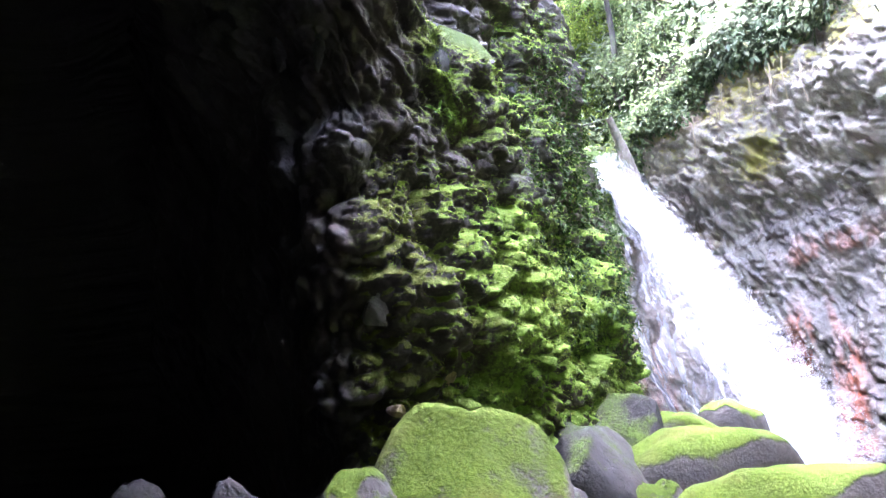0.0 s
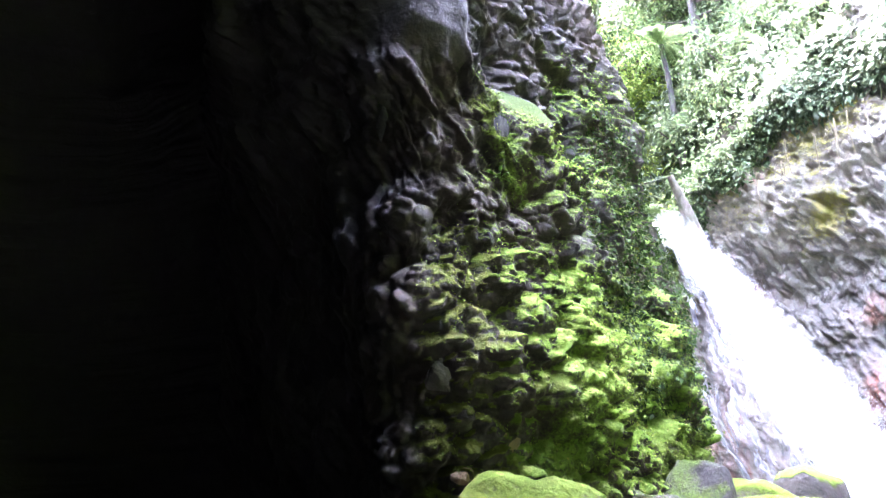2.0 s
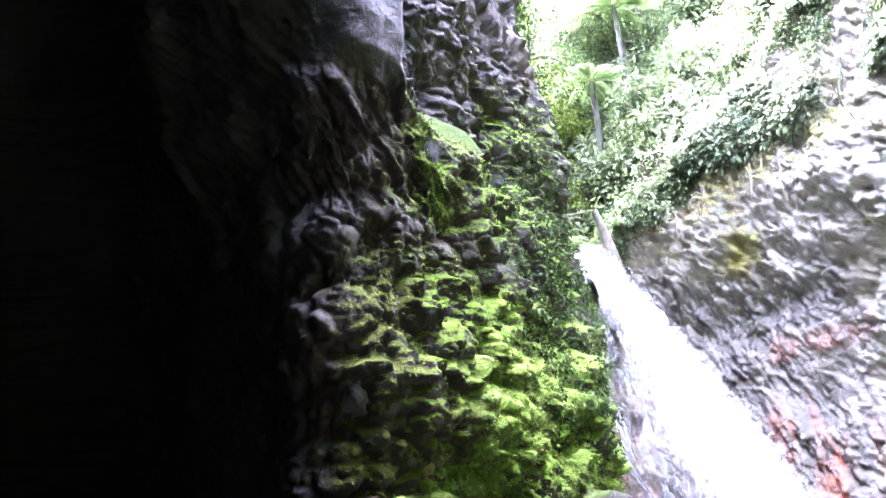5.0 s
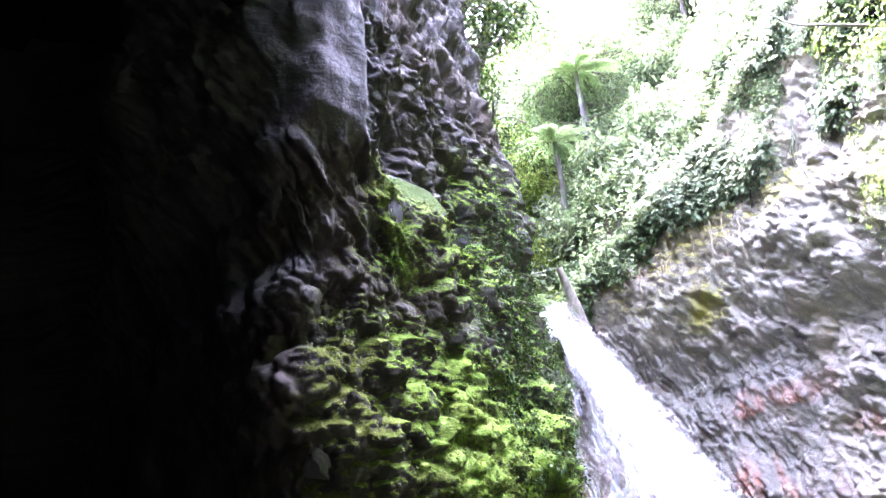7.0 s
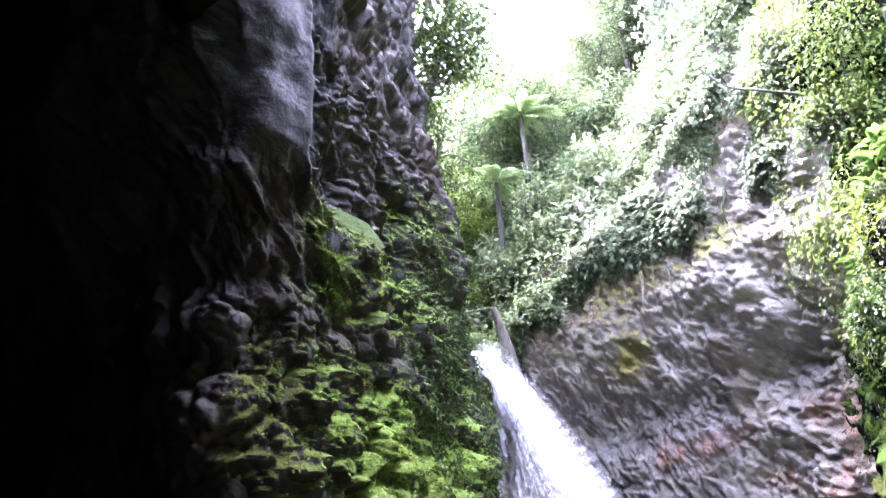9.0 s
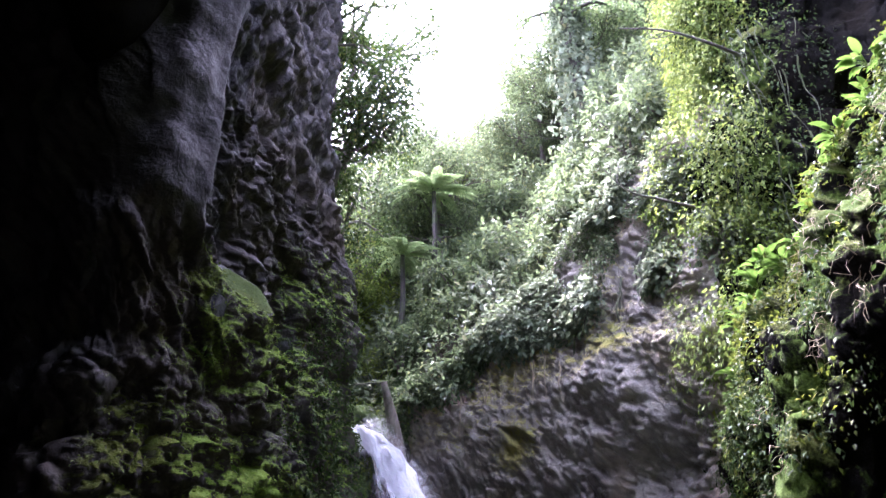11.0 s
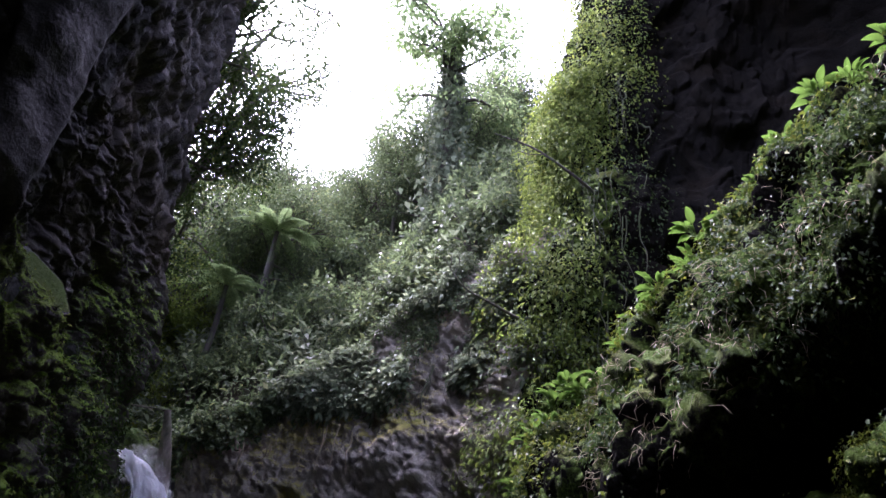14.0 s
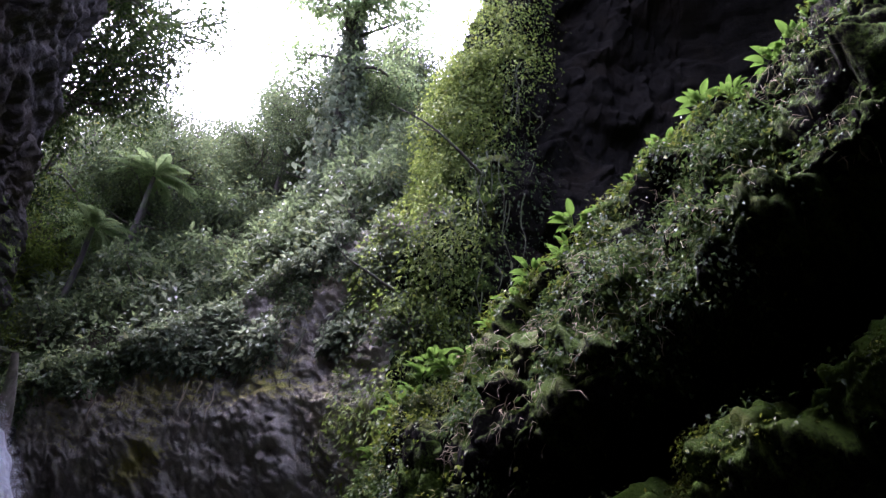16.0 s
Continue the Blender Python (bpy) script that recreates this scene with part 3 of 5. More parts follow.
def ledge():
    """A buttress whose lip climbs towards the overhang, undercut below."""
    nu, nv = 560, 420
    y = np.interp(np.linspace(0, 1, nu), (0, 0.85, 1), (10.2, 0.6, -6.0))
    rim_x = 6.85 + 0.9 * ramp(y, 7.6, 9.8)
    rim_z = 10.95 - 0.57 * np.maximum(y, -1.0)
    under = 1 - ramp(y, 4.8, 6.6)
    prof = np.array([(3.6, 1.2), (1.3, 0.5), (0.3, 0.14), (0.0, -0.12), (-0.3, -0.7), (-0.7, -1.6), (-1.05, -2.6), (-1.3, -3.6), (-1.35, -5.0), (-1.3, -7.0), (-1.3, -12.5)])
    cave = np.array([(3.6, 1.2), (1.3, 0.5), (0.3, 0.14), (0.0, -0.12), (-0.3, -0.7), (-0.7, -1.6), (-1.05, -2.6), (-1.2, -3.3), (-0.8, -3.65), (0.3, -3.9), (0.45, -4.15), (-0.4, -4.45), (-0.9, -4.85), (-0.7, -5.4), (0.6, -6.0), (0.8, -7.2), (-0.5, -9.0), (-0.8, -12.5)])
    a, b = spline(prof, nv), spline(cave, nv)
    k = under[:, None, None]
    sec = a[None] * (1 - k) + b[None] * k
    sec[..., 0] *= np.where(sec[..., 0] < 0, 1 - 0.8 * ramp(y, 6.2, 8.6)[:, None], 1.0)
    g = np.stack([rim_x[:, None] + sec[..., 0], y[:, None] + 0 * sec[..., 0], rim_z[:, None] + sec[..., 1]], -1)
    n = grid_normals(g)
    if n[..., 0].mean() > 0:
        n = -n
    q = np.stack([g[..., 1], g[..., 2] * 0.8, g[..., 0]], -1)
    q = q + 0.3 * fbm(q * 1.3, 3, 4)[..., None]
    d = 0.25 * fbm(g * 0.7, 3, 6)
    for i, (size, depth) in enumerate(((0.9, 0.28), (0.35, 0.14), (0.14, 0.06))):
        h, e = chips(q / size + 2.2 * i, 60 + 9 * i)
        d = d + depth * h - depth * 0.4 * (1 - ramp(e, 0, 0.14))
    g = g + n * d[..., None]
    n2 = grid_normals(g)
    flip = n2[..., 0].mean() > 0
    n2 = -n2 if flip else n2
    f = grid_faces(nu, nv)
    up = ramp(n2[..., 2], -0.2, 0.5)
    shelf = np.exp(-((rim_z[:, None] - g[..., 2] - 4.75) / 0.4) ** 2) * under[:, None]
    moss = 0.32 + 0.35 * up + 0.3 * vnoise(g * 1.4, 19) + 0.28 * shelf
    me = mesh_from("cliff_ledge", g.reshape(-1, 3), f[:, ::-1] if flip else f, [MAT_ROCK_RIGHT], False, {"moss": moss, "stain_or_shade": 0 * moss})
    part("cliff_ledge", me, None, "sloping undercut rock buttress with a planted lip", "cliff", "", "structure")
    return g, n2


ledge_g, ledge_n = ledge()


def overhang():
    """A roof over and behind the walker, added mostly out of view to keep the cave side dark."""
    nu, nv = 160, 220
    x, y = np.meshgrid(np.linspace(-11, 10, nu), np.linspace(-17, 12.5, nv), indexing="ij")
    brink = np.interp(x, (-10, -2.2, -1.2, 0.2, 1.2, 2.2, 3.2, 10), (12.5, 11.5, 7.5, 5.5, 3.2, 0.6, -0.2, -0.5))
    y = np.minimum(y, brink + 0 * y)
    z = 11.5 - 2.0 * ramp(-x, -2.0, 0.3) - 1.8 * ramp(-x, 0.4, 1.5) + 2.4 * ramp(-x, 1.6, 2.8) + 0.25 * (y - brink) * 0.2 + 0.6 * fbm(np.stack([x, y, 0 * x], -1) * 0.5, 3, 70) + 0.4 * ramp(brink - y, 1.2, 0.0)
    h, e = chips(np.stack([x, y, 0 * x], -1) / 1.1, 71)
    g = np.stack([x, y, z + 0.3 * h], -1)
    f = grid_faces(nu, nv)
    me = mesh_from("overhang", g.reshape(-1, 3), f, [MAT_ROCK_RIGHT], False, {"moss": 0 * z, "stain_or_shade": 0 * z})
    part("overhang", me, None, "added rock roof that keeps sky light off the gorge walls", "cliff", "", "structure")


overhang()


def hill_height(x, y):
    """The steep jungle slope above the falls, with the stream's cut on its western side."""
    r = np.hypot(x, y)
    az = np.degrees(np.arctan2(x, y))
    rim = np.interp(az, (0, 10, 14, 20, 27, 34, 45), (16.5, 16.0, 15.2, 14.8, 14.4, 12.3, 11.5))
    base = np.interp(az, (0, 9, 13, 17, 24, 30, 36, 60), (6.6, 6.6, 6.9, 8.2, 8.8, 9.4, 10.5, 12.0))
    steep = np.interp(az, (0, 9, 14, 20, 28, 40, 60), (0.55, 0.6, 0.75, 0.95, 1.0, 0.95, 0.9))
    d = np.maximum(r - rim, -1.5)
    return base + steep * (1.4 * np.minimum(d, 4.5) + 0.62 * np.maximum(d - 4.5, 0)) + 0.5 * fbm(np.stack([x, y, 0 * x], -1) * 0.35, 3, 80)


def hillside():
    nu, nv = 160, 140
    az, k = np.meshgrid(np.radians(np.linspace(-22, 64, nu)), np.linspace(0, 1, nv), indexing="ij")
    rim = np.interp(np.degrees(az), (-22, 0, 10, 14, 20, 27, 34, 45, 64), (16, 16.3, 15.8, 15.0, 14.6, 14.2, 12.3, 11.5, 11.5))
    r = rim + 0.25 + 0.7 * ramp(np.degrees(az), 27, 33) + 45 * k ** 1.6
    x, y = r * np.sin(az), r * np.cos(az)
    z = hill_height(x, y)
    z[:, 0] -= 2.2
    x[:, 0] *= 1.07
    y[:, 0] *= 1.07
    g = np.stack([x, y, z], -1)
    moss = 0.5 + 0.4 * vnoise(g * 0.8, 2)
    me = mesh_from("hillside", g.reshape(-1, 3), grid_faces(nu, nv)[:, ::-1], [MAT_SOIL], True, {"moss": moss, "stain_or_shade": 0 * moss})
    n = grid_normals(g)
    n = n * np.sign(n[..., 2:3])
    part("hillside", me, None, "steep dark soil slope under the rain forest", "ground", "", "structure")
    return g, n


hill_g, hill_n = hillside()


def ground():
    """The stream bed, stony by the walker, and the land beyond to the horizon."""
    n = 260
    s = np.linspace(-1, 1, n)
    s = 9 * s + 600 * np.sign(s) * np.abs(s) ** 9
    x, y = np.meshgrid(s + 1, s + 6, indexing="ij")
    near = 1 - ramp(np.hypot(x - 1, y - 6), 9, 25)
    h, e = chips(np.stack([x, y, 0 * x], -1) / 0.55, 90)
    h2, e2 = chips(np.stack([x, y, 0 * x], -1) / 0.22, 93)
    z = -0.35 + near * (0.16 * h * ramp(e, 0, 0.2) + 0.06 * h2 + 0.12 * fbm(np.stack([x, y, 0 * x], -1) * 0.6, 2, 95))
    g = np.stack([x, y, z], -1)
    moss = 0.25 + 0.3 * vnoise(g * 1.2, 5)
    me = mesh_from("ground", g.reshape(-1, 3), grid_faces(n, n), [MAT_BOULDER_DARK], False, {"moss": moss, "stain_or_shade": 0 * moss})
    part("ground", me, None, "stony stream bed of dark wet cobbles", "ground", "", "structure")


ground()

# ---- waterfall ----
def waterfall():
    """A slanting chute of white water: many falling strands over a thin sheet, with spray."""
    fall = tagged(empty("waterfall", (3.2, 14.2, 6.4)), "white waterfall rushing down a slanted rock chute", "waterfall")

    def path(k, n, drift):
        """One strand across the fall, k from 0 (outer side) to 1."""
        s = np.linspace(0, 1, n)
        z = 6.95 - 0.1 * s - 7.15 * s ** 1.35
        r = 14.6 - 1.9 * ramp(s, 0.02, 0.95) + 0.4 * (1 - ramp(s, 0.0, 0.06))
        drop = -np.degrees(np.arctan2(z - 1.5, r))
        lo = np.interp(drop, (-20.6, -16.3, -9.8, -6.6, 0, 8), (10.2, 11.5, 12.8, 13.6, 16.0, 19.0))
        hi = np.interp(drop, (-20.3, -16.9, -11.4, -5.8, -0.3, 8), (12.8, 15.7, 19.4, 22.9, 25.4, 28.5))
        az = np.radians(lo + (hi - lo) * (k + drift * s))
        return np.stack([r * np.sin(az), r * np.cos(az), z], -1)

    # the body of the fall: torn, billowing foam
    nk, ns = 240, 420
    k = np.linspace(-0.08, 1.08, nk)
    body = np.stack([path(a, ns, 0) for a in k])
    flow = np.stack([k[:, None] * 5.0 + 0 * body[..., 0], np.linspace(0, 1, ns)[None] ** 1.6 * 4.0 + 0 * body[..., 0], 0 * body[..., 0]], -1)
    swell = ramp(k, -0.02, 0.3)[:, None] * (1 - ramp(k, 0.85, 1.0))[:, None]
    run = np.linspace(0, 1, ns)[None]
    kk = k[:, None] + 0.10 * fbm(flow * np.array([0.5, 1.8, 1]) + 20, 3, 15)
    inner = 0.52 * ramp(run, 0.02, 0.36)
    core = ramp(kk, inner - 0.12, inner + 0.16) * (1 - ramp(kk + 0.05 * np.abs(fbm(flow * np.array([1, 2.5, 1]), 3, 16)), 0.86, 1.02))
    sheet = (0.13 + 0.16 * fbm(flow * np.array([3.0, 0.35, 1]), 4, 17)) * ramp(k, -0.08, 0.06)[:, None] * (1 - ramp(k, 0.5, 0.9))[:, None]
    thick = np.maximum(core, sheet) * ramp(run, 0.0, 0.02)
    puff = fbm(flow * np.array([1.6, 1.6, 1]), 4, 8) + 0.9 * np.abs(fbm(flow * np.array([4.0, 3.0, 1]) + 4, 5, 9)) * 2 + 0.6 * fbm(flow * np.array([13.0, 12.0, 1]), 4, 10)
    puff = puff * ramp(np.linspace(0, 1, ns), 0.0, 0.12)[None]
    body[..., 2] -= (0.05 * ((2 * k - 0.9) ** 2) + 0.22 * k)[:, None] * (1 - ramp(run, 0.0, 0.2))
    body[..., 2] += 0.07 * fbm(flow * np.array([2.5, 1.0, 1]) + 31, 3, 18) * (1 - ramp(run, 0.0, 0.2))
    body[..., 1] += 0.30 - 0.45 * swell - (0.10 + 0.22 * swell) * puff
    body[..., 0] += 0.10 * fbm(flow * np.array([2.0, 2.5, 1]) + 9, 4, 12)
    part("foam", mesh_from("foam", body.reshape(-1, 3), grid_faces(nk, ns), [MAT_FALL], True, {"thick": thick}), fall)
    # droplets thrown off along the fall and billowing at its foot
    n = 200000
    s = rng.beta(2.2, 1.0, n)
    base = np.stack([path(k, 40, 0) for k in np.linspace(0.42, 0.98, 28)])
    c = base[rng.integers(0, 28, n), (s * 39).astype(int)]
    c = c + rng.normal(0, 1, (n, 3)) * (0.025 + 0.03 * rng.random(n) + 0.4 * s ** 4 * rng.random(n))[:, None] * np.array([1, 0.8, 0.8])
    c[:, 1] -= rng.uniform(0.05, 0.5, n)
    d, u = unit(rng.normal(0, 1, (n, 3))), unit(rng.normal(0, 1, (n, 3)))
    L = rng.uniform(0.003, 0.008, n)[:, None]
    w = np.cross(d, u)
    v = np.stack([c - d * L, c + d * L * 0.6 + w * L * 0.8, c + d * L * 0.6 - w * L * 0.8], 1).reshape(-1, 3)
    part("spray", mesh_from("spray", v, np.arange(3 * n).reshape(-1, 3), [MAT_SPRAY]), fall, "fine white spray", kind="stuff")
    for o in fall.children:
        o.matrix_parent_inverse = Matrix.Translation(-fall.location)


waterfall()


def pool():
    m = Nodes("pool_water")
    b = m.node("BsdfPrincipled", Base_Color=(0.05, 0.07, 0.07, 1), Roughness=0.08)
    m.put(b, "Normal", m.bump(m.noise(5.0, 4), 0.4, 0.05))
    mat = m.finish(b.outputs[0])
    n = 60
    x, y = np.meshgrid(np.linspace(1.5, 9.0, n), np.linspace(8.6, 16.5, n), indexing="ij")
    z = 0.35 + 0.03 * fbm(np.stack([x, y, 0 * x], -1) * 2.5, 3, 9)
    me = mesh_from("pool", np.stack([x, y, z], -1).reshape(-1, 3), grid_faces(n, n), [mat], True)
    part("pool", me, None, "churning grey plunge pool below the waterfall", "water", "", "structure")


pool()


# ---- boulders ----
def boulder(name, place, size, turn, moss, label, seed, square=2.4, mat=None, tilt=0.0, cut=(0.84, 1.06)):
    """A worn block: rounded box broken by a few flat facets, moss on what faces up."""
    bm = bmesh.new()
    bmesh.ops.create_icosphere(bm, subdivisions=5, radius=1)
    v = np.array([q.co[:] for q in bm.verts])
    v = v / (np.abs(v) ** square).sum(1, keepdims=True) ** (1 / square)
    r = np.random.default_rng(seed)
    for _ in range(12):
        d = unit(r.normal(0, 1, 3))
        lim = r.uniform(*cut)
        over = np.maximum(v @ d - lim, 0)
        v = v - over[:, None] * d * 0.9
    h, e = chips(v * 1.7 + seed, seed)
    v = v * (1 + 0.05 * h + 0.10 * fbm(v * 1.1 + seed, 3, seed) + 0.030 * fbm(v * 5 + seed, 4, seed + 1) + 0.010 * fbm(v * 16 + seed, 3, seed + 2))[:, None]
    v = v * np.array(size)
    for q, p in zip(bm.verts, v):
        q.co = p
    bm.normal_update()
    nz = np.array([q.normal.z for q in bm.verts])
    me = bpy.data.meshes.new(name)
    bm.to_mesh(me)
    bm.free()
    me.polygons.foreach_set("use_smooth", np.ones(len(me.polygons), bool))
    for key, val in (("moss", moss * ramp(nz, 0.22, 0.66) + 0.35 * vnoise(v * 2.2 + seed, 2) - 0.04), ("stain_or_shade", np.zeros(len(v)))):
        me.attributes.new(key, 'FLOAT', 'POINT').data.foreach_set("value", val.astype(np.float32))
    me.materials.append(mat or MAT_BOULDER)
    ob = part(name, me, None, label, "boulder", "boulders in the stream bed")
    ob.matrix_world = pose(*place, tilt, 0, turn)
    return ob


def crag(name, place, size, turn, moss, label, seed, mat, tilt=0.0):
    """An angular broken block: the hull of a few random corners, edges worn."""
    r = np.random.default_rng(seed)
    bm = bmesh.new()
    for p in unit(r.normal(0, 1, (16, 3))) * r.uniform(0.85, 1.1, (16, 1)):
        bm.verts.new(p * np.array(size))
    bmesh.ops.convex_hull(bm, input=bm.verts)
    bmesh.ops.delete(bm, geom=[q for q in bm.verts if not q.link_faces], context='VERTS')
    bmesh.ops.bevel(bm, geom=list(bm.edges), offset=0.12 * min(size), segments=3, affect='EDGES', clamp_overlap=True)
    bmesh.ops.triangulate(bm, faces=bm.faces)
    bmesh.ops.subdivide_edges(bm, edges=bm.edges, cuts=3, use_grid_fill=True)
    bm.normal_update()
    v = np.array([q.co[:] for q in bm.verts])
    nn = np.array([q.normal[:] for q in bm.verts])
    v = v + nn * (0.13 * min(size) * fbm(v / max(size) * 3.5 + seed, 4, seed))[:, None]
    for q, p in zip(bm.verts, v):
        q.co = p
    me = bpy.data.meshes.new(name)
    bm.to_mesh(me)
    bm.free()
    me.polygons.foreach_set("use_smooth", np.zeros(len(me.polygons), bool))
    for key, val in (("moss", moss * ramp(nn[:, 2], -0.2, 0.6) + 0.15 * vnoise(v * 4 + seed, 2)), ("stain_or_shade", np.zeros(len(v)))):
        me.attributes.new(key, 'FLOAT', 'POINT').data.foreach_set("value", val.astype(np.float32))
    me.materials.append(mat)
    ob = part(name, me, None, label, "boulder", "boulders in the stream bed")
    ob.matrix_world = pose(*place, tilt, 0, turn)
    return ob


BOULDERS = (
    # place, half size, turn, moss, label, seed, tilt
    ((0.00, 5.05, 0.72), (0.66, 0.62, 1.02), 8, 0.95, "large rounded boulder with bright moss over grey stone", 11, 0),
    ((-0.52, 4.55, 0.60), (0.26, 0.3, 0.76), 0, 1.0, "small boulder capped in bright green moss", 12, 0),
    ((-1.20, 4.60, 0.50), (0.30, 0.3, 0.80), 30, 0.25, "pale tan boulder with little moss", 13, 0),
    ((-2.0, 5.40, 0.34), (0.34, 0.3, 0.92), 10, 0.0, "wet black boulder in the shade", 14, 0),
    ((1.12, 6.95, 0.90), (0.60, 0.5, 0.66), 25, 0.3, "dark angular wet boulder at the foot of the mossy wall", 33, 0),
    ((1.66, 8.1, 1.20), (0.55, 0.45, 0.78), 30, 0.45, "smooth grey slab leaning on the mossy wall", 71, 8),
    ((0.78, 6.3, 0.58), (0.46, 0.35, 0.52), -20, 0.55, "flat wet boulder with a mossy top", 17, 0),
    ((2.60, 9.30, 1.05), (0.78, 0.6, 0.85), 0, 1.0, "mossy boulder by the plunge pool", 18, 0),
    ((3.50, 10.4, 1.15), (0.50, 0.5, 0.88), 35, 1.0, "tall mossy boulder beside the falls", 19, 0),
    ((2.32, 7.45, 0.80), (1.0, 0.5, 0.82), 28, 0.95, "long sloping mossy boulder", 20, 0),
    ((2.30, 5.75, 0.55), (1.25, 0.6, 0.72), 12, 0.95, "broad low boulder carpeted in moss", 21, 0),
    ((1.55, 6.55, 0.55), (0.3, 0.3, 0.62), 40, 0.9, "small green boulder by the little cascade", 22, 0),
)
for at, size, turn, moss, label, seed, tilt in BOULDERS:
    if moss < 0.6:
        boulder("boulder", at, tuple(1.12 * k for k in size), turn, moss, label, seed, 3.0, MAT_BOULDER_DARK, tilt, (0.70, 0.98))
    else:
        boulder("boulder", at, size, turn, moss, label, seed, 3.1, tilt=tilt)

# rocks round the lip of the falls
for i, (x, y, z, a, b, c) in enumerate(((2.40, 14.0, 6.9, 0.28, 0.3, 0.42), (2.75, 14.9, 6.75, 0.22, 0.3, 0.2), (3.70, 14.2, 6.3, 0.4, 0.35, 0.4), (2.35, 14.1, 7.1, 0.25, 0.3, 0.3))):
    o = crag("lip_rock", (x, y, z), (0.75 * a, 0.75 * b, 0.75 * c), 37 * i, 0.5, "dark broken rock at the lip of the falls", 420 + i, MAT_BOULDER_DARK)
    tagged(o, "", "rock", "rocks at the lip of the falls")

# ---- plants ----
def scatter(g, n, weight, count):
    """Places and normals picked from a surface by weight."""
    w = np.clip(weight, 0, None).ravel()
    k = rng.choice(w.size, count, p=w / w.sum())
    return g.reshape(-1, 3)[k] + rng.normal(0, 0.02, (count, 3)), n.reshape(-1, 3)[k]


def clothing(name, g, n, weight, count, size, mat, label, off=0.06, droop=0.7, width=0.5):
    """Leaves of creepers growing over a surface."""
    c, nn = scatter(g, n, weight, count)
    down = np.array([0, 0, -1.0])
    tip = unit(nn * 0.6 + down * droop + rng.normal(0, 0.55, c.shape))
    up = unit(nn + np.array([0, 0, 0.7]) + rng.normal(0, 0.4, c.shape))
    c = c + nn * rng.uniform(0, off, (count, 1))
    v, f = leaves(c, tip, up, rng.uniform(size[0], size[1], count), width)
    part(name, mesh_from(name, v, f, [mat]), None, label, "creeper", "", "stuff")


def shrub_mesh(name, count, radius, size, mat, seed, flat=0.75, clumps=14):
    """A rounded bush of leaf clumps with gaps."""
    r = np.random.default_rng(seed)
    cc = unit(r.normal(0, 1, (clumps, 3))) * r.uniform(0.35, 1.0, (clumps, 1)) * radius * np.array([1, 1, flat])
    cc[:, 2] += radius * flat * 0.8
    k = r.integers(0, clumps, count)
    o = unit(r.normal(0, 1, (count, 3)))
    c = cc[k] + o * (radius * r.uniform(0.15, 0.42, (count, 1)))
    tip = unit(o * 0.8 + r.normal(0, 0.5, (count, 3)) + np.array([0, 0, -0.35]))
    up = unit(o + np.array([0, 0, 0.9]) + r.normal(0, 0.3, (count, 3)))
    v, f = leaves(c, tip, up, r.uniform(size[0], size[1], count), 0.45)
    return mesh_from(name, v, f, [mat])


def stem_meshes(name, radius, seed, flat=0.75, count=4):
    r = np.random.default_rng(seed)
    out = []
    for _ in range(count):
        e = unit(r.normal(0, 1, 3)) * radius * 0.8
        e[2] = abs(e[2]) * flat + radius * 0.5
        out.append(mesh_from(name, *tube(spline([(0, 0, -0.2), (e[0] * 0.35, e[1] * 0.35, e[2] * 0.6), tuple(e)], 6), np.linspace(0.02, 0.005, 6) * (1 + radius), 5), [MAT_BARK], True))
    return out


def shrub(seed, mat, radius, count, size, label):
    ob = tagged(empty("shrub"), label, "shrub", "shrubs on the slope")
    for me in stem_meshes("stem", radius, seed):
        part("stem", me, ob)
    part("foliage", shrub_mesh("foliage", count, radius, size, mat, seed), ob)
    return ob


